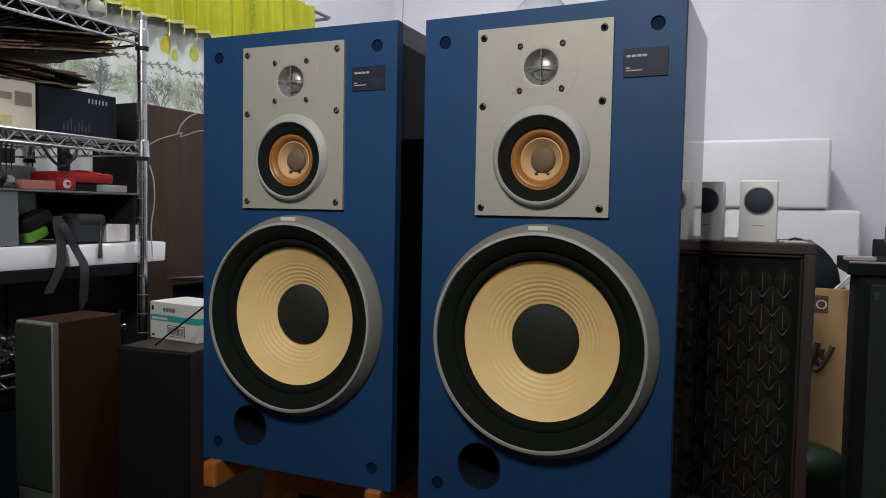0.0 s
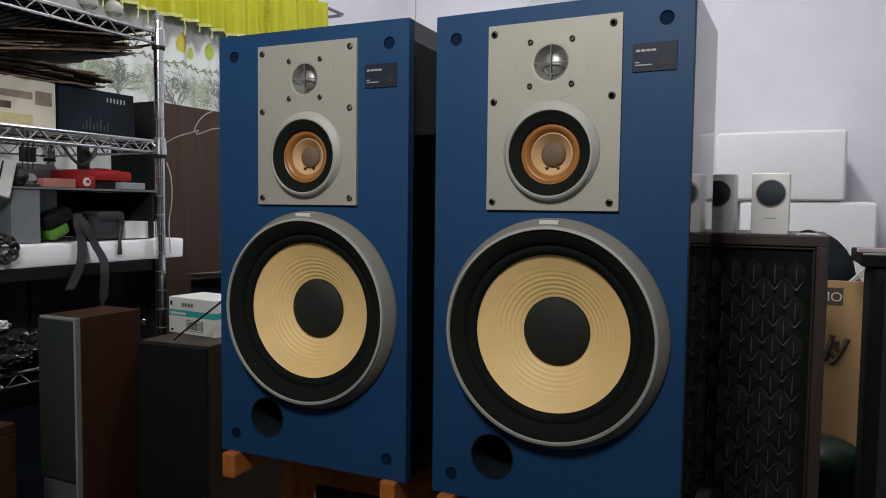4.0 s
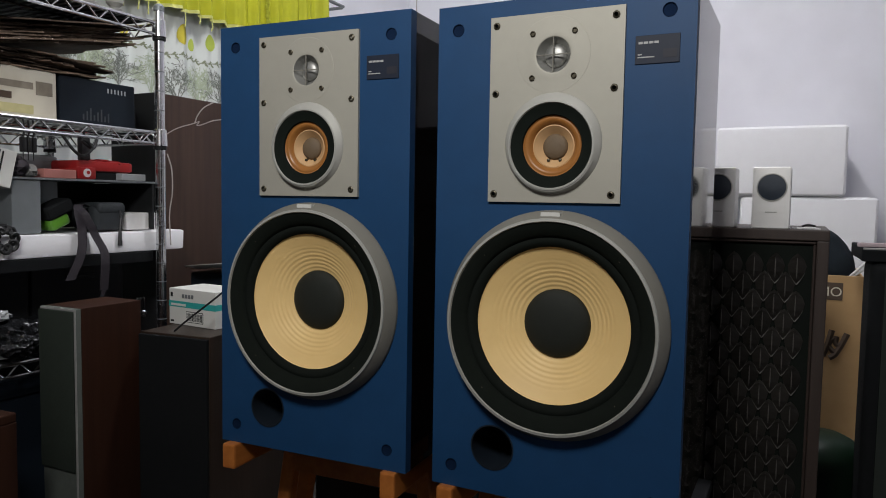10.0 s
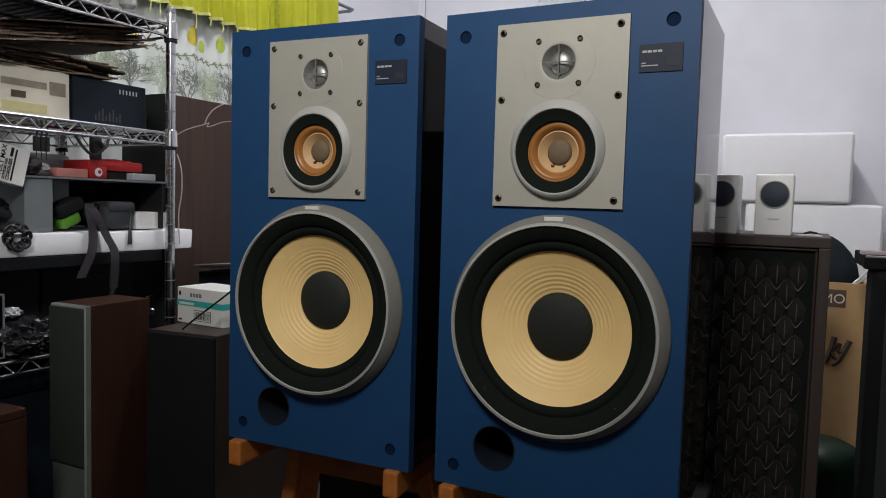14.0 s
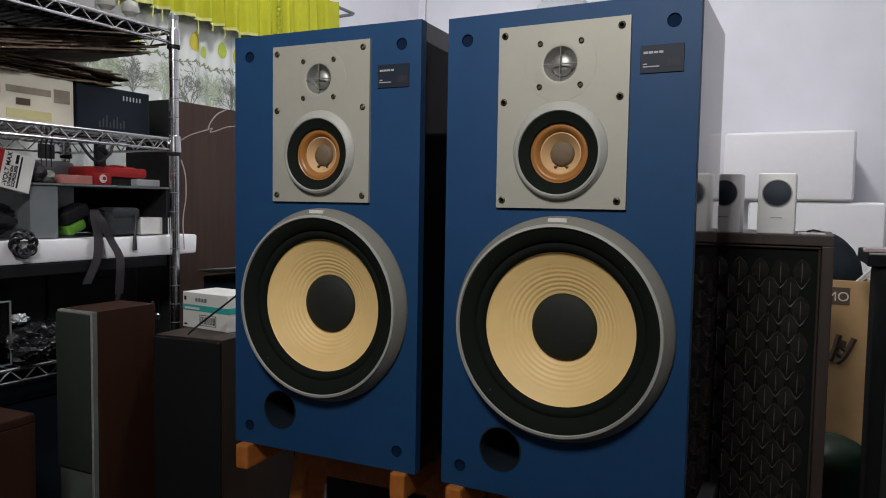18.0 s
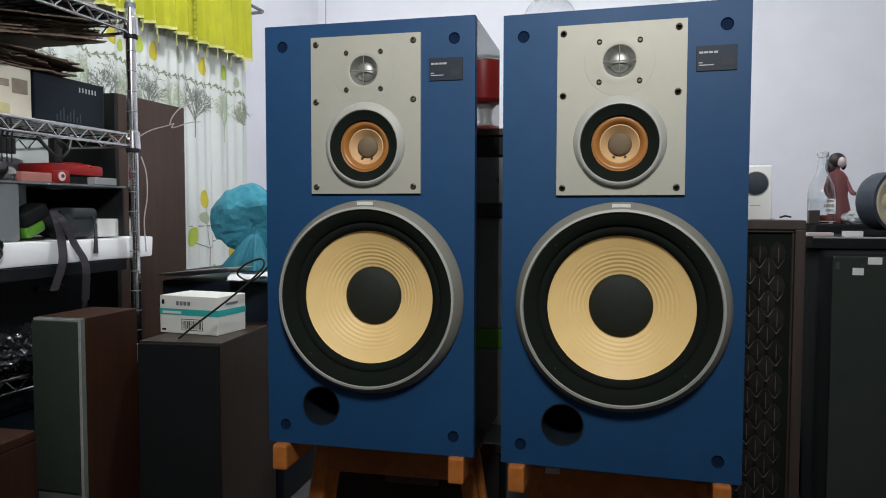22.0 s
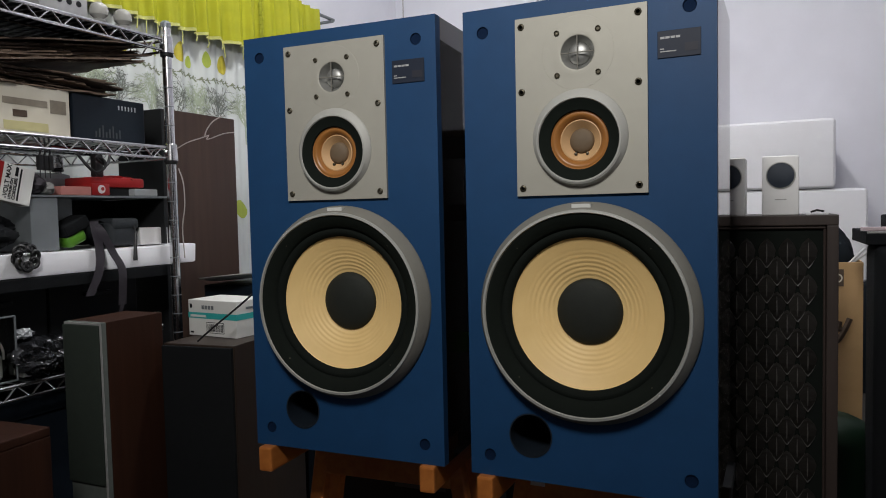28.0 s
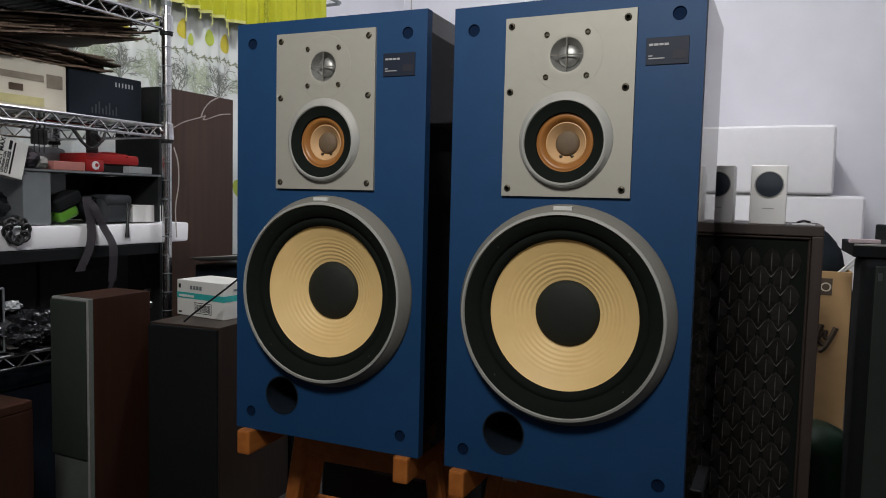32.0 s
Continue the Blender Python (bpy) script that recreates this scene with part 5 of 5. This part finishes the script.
kb = thing("chrome_knob", (-1.008, 0.313, 0.476), 0, "small shiny metal knob on a clear plastic holder", "knob")
part("knob", lathe([(0, 0.016), (0.006, 0.016), (0.0085, 0.013), (0.0085, 0.003), (0.006, 0.0), (0, 0.0)], 20), M_CHROME, kb, "", True).matrix_local = pose(0, 0, 0.012, 0, 0, 60)
part("holder", box((-0.012, -0.012, 0.0), (-0.004, 0.012, 0.052), 0.003), M_GLASS, kb, "clear plastic holder")
part("stem", box((-0.020, -0.004, -0.052), (-0.0125, 0.004, 0.046)), M_BLACK, kb)
# lower shelf
LOWS = 0.418 + DECK
gc = thing("glass_case", (-1.045, -0.285, LOWS), 0, "clear plastic case with bright edges full of metal parts", "case")
part("case", box((-0.14, 0, 0.001), (0, 0.235, 0.140), 0.003), M_GLASS, gc)
for ya, za, yb, zb in ((0, 0.141, 0.236, 0.141), (0.236, 0.141, 0.236, 0.002), (0, 0.002, 0.236, 0.002), (0, 0.141, 0, 0.002)):
    part("edge", tube([(0.0015, ya, za), (0.0015, yb, zb)], 0.0022, 6), M_LEAD, gc, "pale worn edge")
part("inner_wire", tube(smooth([(-0.02, 0.175, 0.135), (-0.015, 0.195, 0.105), (-0.015, 0.212, 0.075), (-0.018, 0.216, 0.050)]), 0.003, 8), M_WIRE, gc, "", True)
for k, (x, y, z) in enumerate(((-0.030, 0.195, 0.006), (-0.035, 0.160, 0.006), (-0.060, 0.210, 0.006), (-0.030, 0.120, 0.006), (-0.070, 0.170, 0.006), (-0.040, 0.080, 0.006), (-0.030, 0.040, 0.006))):
    part("metal_piece", box((x - 0.016, y - 0.014, z), (x + 0.016, y + 0.014, z + 0.030 + 0.010 * (k % 3)), 0.006, 2), M_TRAY, gc, "", True)
for k, (y, s) in enumerate(((0.00, 0.060), (0.10, 0.055), (0.22, 0.065))):
    tagged(part("black_bag", crumpled((-1.075, y, LOWS + 0.040), (0.080, s, 0.050), 51 + k * 7, 0.30, 3, 5), M_BAG, None, "", True), "crumpled shiny black plastic bag on the low shelf", "bag", "black bags on the rack")
bp = thing("metal_rod_bundle", (-1.040, -0.040, LOWS), 0, "short dull metal rods lying on the low shelf", "rods")
for k in range(4):
    part("rod", tube([(-0.004 * k, 0, 0.010 + 0.013 * (k % 2)), (-0.004 * k, 0.055 + 0.008 * k, 0.008 + 0.013 * (k % 2))], 0.0050, 8), M_TRAY, bp, "", True)
tagged(part("clear_wrap", crumpled((-1.06, -0.02, LOWS + 0.096), (0.020, 0.022, 0.012), 77, 0.5, 6, 3), M_CLEARGREY, None, "", True), "crumpled clear plastic wrap on a black bag", "wrap")
# added drawers and floor box: black shapes for the rack's unlit depth
dwr = thing("filler_drawers", (-1.160, -0.425, LOWS), 0, "added black drawer unit filling the dark deep in the rack", "drawers")
part("body", box((-0.28, 0, 0), (-0.010, 0.81, 0.190), 0.004), M_BLACK, dwr)
for k in range(3):
    d = part("drawer", box((-0.0096, 0.006 + 0.268 * k, 0.006), (0, 0.266 + 0.268 * k, 0.184), 0.003), M_BLACK, dwr)
    part("handle", box((0.0004, 0.096 + 0.268 * k, 0.150), (0.012, 0.176 + 0.268 * k, 0.160), 0.002), M_BLACK, d)
dfb = thing("filler_floor_box", (-1.43, -0.45, 0), 0, "added dark lidded box filling the black under the rack", "box")
part("body", box((0, 0, 0), (0.36, 0.80, 0.330), 0.008), M_DARKBOX, dfb)
part("lid", box((-0.006, -0.006, 0.3305), (0.366, 0.806, 0.370), 0.006), M_DARKBOX, dfb)


# ---- printed curtain on the left wall ----
def fold(y, z):
    deep = 0.013 + 0.007 * math.sin(y * 3.1)
    crease = -0.022 * math.exp(-((y - 1.667 - 0.006 * math.sin(z * 3)) / 0.012) ** 2) + 0.012 * math.exp(-((y - 1.640) / 0.02) ** 2)
    return -1.640 + deep * math.sin(2 * math.pi * (y + 0.02 * math.sin(y * 7)) / 0.170 + 0.5 * math.sin(z * 1.3)) + 0.004 * math.sin(2 * math.pi * y / 0.061 + z * 0.9) + crease


def sheet(y0, y1, z0, z1, ny, nz, off, wave=None):
    bm = bmesh.new()
    grid = [[bm.verts.new(((wave or fold)(y0 + (y1 - y0) * i / ny, z0 + (z1 - z0) * j / nz) + off, y0 + (y1 - y0) * i / ny, z0 + (z1 - z0) * j / nz)) for j in range(nz + 1)] for i in range(ny + 1)]
    for i in range(ny):
        for j in range(nz):
            bm.faces.new((grid[i][j], grid[i + 1][j], grid[i + 1][j + 1], grid[i][j + 1]))
    return bm


def ruffle(y, z):
    k = 0.012 + 0.006 * (1.75 - z) / 0.30
    return -1.582 + k * math.sin(2 * math.pi * (y + 0.01 * math.sin(y * 17)) / 0.085) + 0.4 * k * math.sin(2 * math.pi * y / 0.037 + z * 4) + 0.008 * math.sin(2 * math.pi * y / 0.33 + 1)


CY0, CY1 = -0.40, 1.965
cur = thing("curtain", (0, 0, 0), 0, "white curtain printed with trees under a lime green valance", "curtain")
main = part("cloth", sheet(CY0, CY1, 0.12, 1.70, 330, 14, 0.0), M_CURTAIN, cur, "white cloth printed with trees and leaves", True)
val = part("valance", sheet(CY0, CY1 - 0.06, 1.484, 1.760, 420, 10, 0.0, ruffle), M_VALANCE, cur, "lime green gathered valance", True)
part("frill", sheet(CY0, CY1 - 0.06, 1.472, 1.4835, 420, 2, 0.001, ruffle), M_FRILL, val, "pale yellow frilled hem", True)
rng = random.Random(12)
for k in range(33):
    y = CY0 + 0.05 + 0.068 * k + rng.uniform(-0.030, 0.030)
    part("tassel", tube([(ruffle(y, 1.45) + 0.002, y, 1.472), (ruffle(y, 1.44) + 0.003, y + rng.uniform(-0.004, 0.004), 1.452), (ruffle(y, 1.44) + 0.003, y + rng.uniform(-0.006, 0.006), 1.472 - rng.uniform(0.030, 0.055))], [0.0016, 0.0022, 0.0030], 6), M_FRILL, val, "")


def printed(points, off=0.0013):
    """A flat printed shape lying on the folds: rings round its middle."""
    bm = bmesh.new()
    my, mz = sum(p[0] for p in points) / len(points), sum(p[1] for p in points) / len(points)
    n, rings = len(points), []
    for f in (0.2, 0.4, 0.6, 0.8, 1.0):
        at = [(my + (y - my) * f, mz + (z - mz) * f) for y, z in points]
        rings.append([bm.verts.new((fold(y, z) + off, y, z)) for y, z in at])
    m = bm.verts.new((fold(my, mz) + off, my, mz))
    for i in range(n):
        j = (i + 1) % n
        bm.faces.new((m, rings[0][i], rings[0][j]))
        for p, q in zip(rings, rings[1:]):
            bm.faces.new((p[i], q[i], q[j], p[j]))
    return bm


def strand(bm, y0, z0, y1, z1, w, off=0.0013):
    n = 2 if abs(y1 - y0) + abs(z1 - z0) < 0.015 else 6
    d = Vector((y1 - y0, z1 - z0)).normalized()
    s = Vector((-d.y, d.x)) * w / 2
    prev = None
    for k in range(n + 1):
        y, z = y0 + (y1 - y0) * k / n, z0 + (z1 - z0) * k / n
        pair = [bm.verts.new((fold(y + q * s.x, z + q * s.y) + off, y + q * s.x, z + q * s.y)) for q in (-1, 1)]
        if prev:
            bm.faces.new((prev[0], prev[1], pair[1], pair[0]))
        prev = pair


def branch(bm, y, z, ang, ln, w, depth):
    y1, z1 = y + ln * math.sin(ang), z + ln * math.cos(ang)
    strand(bm, y, z, y1, z1, w)
    if depth:
        for k in range(3):
            branch(bm, y + (y1 - y) * (0.5 + 0.25 * k), z + (z1 - z) * (0.5 + 0.25 * k), ang + rng.uniform(-0.85, 0.85), ln * rng.uniform(0.5, 0.72), max(w * 0.62, 0.0014), depth - 1)


for k, (y, tone) in enumerate(((0.30, 0), (0.42, 1), (0.54, 0), (0.66, 1), (0.755, 0), (0.890, 1), (1.012, 0), (1.137, 1), (1.240, 0), (1.400, 1), (1.560, 0), (1.752, 1), (1.915, 2))):
    bm = bmesh.new()
    lean = 0.045 if y == 1.560 else 0.0
    yy, zz = y - lean * 0.6, 1.073 + rng.uniform(-0.004, 0.012)
    branch(bm, yy, zz, lean + rng.uniform(-0.05, 0.05), 0.105, 0.0062, 4)
    for q in (-1, -0.4, 0.4, 1):
        branch(bm, yy, zz + 0.07, 0.5 * q + lean, 0.070, 0.0034, 3 if tone else 4)
    for _ in range(240 if tone else 90):
        a, r = rng.uniform(0, 6.28), 0.058 * rng.random() ** 0.6
        cy, cz = yy + lean * 0.5 + r * math.cos(a), zz + 0.160 + 1.05 * r * math.sin(a)
        b = rng.uniform(0, 6.28)
        strand(bm, cy, cz, cy + 0.007 * math.cos(b), cz + 0.007 * math.sin(b), 0.0030)
    part("tree_print", bm, (M_TREE, M_PALETREE, M_VINE)[tone], main)
vine = bmesh.new()
for k in range(60):
    y = 0.15 + 0.030 * k
    z = 1.318 + 0.006 * math.sin(k * 0.9)
    strand(vine, y, z, y + 0.028, z + 0.005, 0.004)
    strand(vine, y + 0.008, z, y + 0.020, z + 0.012, 0.007)
    strand(vine, y + 0.018, z, y + 0.030, z - 0.010, 0.007)
part("vine_print", vine, M_VINE, main, "green leafy vine line")
for y, z, r, mt in ((0.30, 1.39, 0.030, M_LEAFY), (0.55, 1.40, 0.028, M_LEAFG), (0.7915, 1.385, 0.032, M_LEAFY), (0.93, 1.395, 0.026, M_LEAFG), (1.041, 1.402, 0.034, M_LEAFY), (1.096, 1.374, 0.021, M_LEAFG), (1.183, 1.398, 0.029, M_LEAFG), (1.283, 1.394, 0.034, M_LEAFY), (1.435, 1.404, 0.026, M_PALETREE), (1.592, 1.393, 0.036, M_LEAFY), (1.751, 1.395, 0.031, M_LEAFG), (1.86, 1.370, 0.022, M_PALETREE)):
    part("fruit_print", printed([(y + r * 0.80 * math.cos(a) * (1 - 0.22 * math.sin(a)), z + r * 1.15 * math.sin(a)) for a in [2 * math.pi * i / 14 for i in range(14)]]), mt, main)
for y, z, a0, size, mt in ((1.594, 0.818, 0.25, 1.0, M_LEAFY), (1.592, 0.736, 1.35, 0.9, M_PALETREE), (1.514, 0.656, -0.45, 1.05, M_LEAFG), (1.716, 0.674, 1.2, 0.8, M_TREE), (1.36, 0.80, 0.5, 1.0, M_LEAFG), (1.25, 0.62, -0.4, 1.0, M_LEAFY), (1.82, 0.56, 0.6, 1.0, M_LEAFY), (1.90, 0.70, -0.7, 0.9, M_LEAFG), (1.10, 0.76, 0.2, 1.0, M_LEAFY), (1.66, 0.50, -1.0, 0.9, M_LEAFG)):
    pts = []
    for i in range(14):
        a = 2 * math.pi * i / 14
        u, v = 0.029 * size * math.cos(a) * (1 - 0.2 * math.sin(a)), 0.042 * size * math.sin(a)
        pts.append((y + u * math.cos(a0) - v * math.sin(a0), z + u * math.sin(a0) + v * math.cos(a0)))
    part("leaf_print", printed(pts), mt, main)
stem = bmesh.new()
for (ya, za), (yb, zb) in (((1.60, 0.78), (1.63, 0.60)), ((1.63, 0.60), (1.52, 0.63)), ((1.50, 0.700), (1.80, 0.700)), ((1.63, 0.60), (1.74, 0.66)), ((1.63, 0.60), (1.62, 0.35))):
    strand(stem, ya, za, yb, zb, 0.004)
part("stem_print", stem, M_TREE, main, "thin grey printed stems")
lace = bmesh.new()
for k in range(15):
    z = 1.752 - 0.0195 * k
    x = (ruffle(1.45, z) + 0.010) if z > 1.474 else fold(1.46, z) + 0.008
    bmesh.ops.create_uvsphere(lace, u_segments=8, v_segments=6, radius=0.0125, matrix=Matrix.LocRotScale((x - 0.004, 1.452 + 0.004 * (k % 2), z), None, (0.35, 1, 1.05)))
part("lace_edge", lace, M_LACE, cur, "olive scalloped edge where two panels meet", True)
rod = thing("curtain_rod", (0, 0, 0), 0, "grey metal curtain rod fixed to the wall", "curtain rod")
part("rod", tube([(-1.615, CY0 - 0.05, 1.755), (-1.615, 2.075, 1.755)], 0.008, 12), M_LEAD, rod, "", True)
for y in (CY0, 2.05):
    part("bracket", box((-1.759, y - 0.012, 1.738), (-1.606, y + 0.012, 1.748), 0.002), M_LEAD, rod)
tagged(part("wall_wire", tube([(-1.70, 2.994, 1.30), (-1.705, 2.994, 1.9), (-1.70, 2.994, 2.45)], 0.003, 6), M_WIRE), "thin cable running up the back wall", "cable")

# ---- lamps above the view ----
hb2 = thing("hanging_bulb", (BULB[0], BULB[1], TOP), 0, "white compact bulb hanging on a short cord", "bulb")
part("cord", tube([(0, 0, 0), (0, 0, BULB[2] - TOP + 0.14)], 0.003, 8), M_CABLE, hb2)
part("socket", lathe([(0, 0.17), (0.018, 0.165), (0.020, 0.10), (0, 0.10)], 20, (0, 0, BULB[2] - TOP), "z"), M_PRINT, hb2, "", True)
hs = thing("reflector_lamp", (SPOT[0], SPOT[1], TOP), 0, "wide metal reflector lamp hanging on a cord", "lamp")
part("cord", tube([(0, 0, 0), (0, -0.03, SPOT[2] - TOP + 0.20)], 0.003, 8), M_CABLE, hs)
part("reflector", lathe([(0.020, 0.24), (0.10, 0.22), (0.19, 0.15), (0.187, 0.148), (0.09, 0.205), (0, 0.225)], 40), M_LEAD, hs, "", True).matrix_local = Matrix.Translation((0, 0, SPOT[2] - TOP)) @ pose(0, 0, 0, -22, 0, 16)
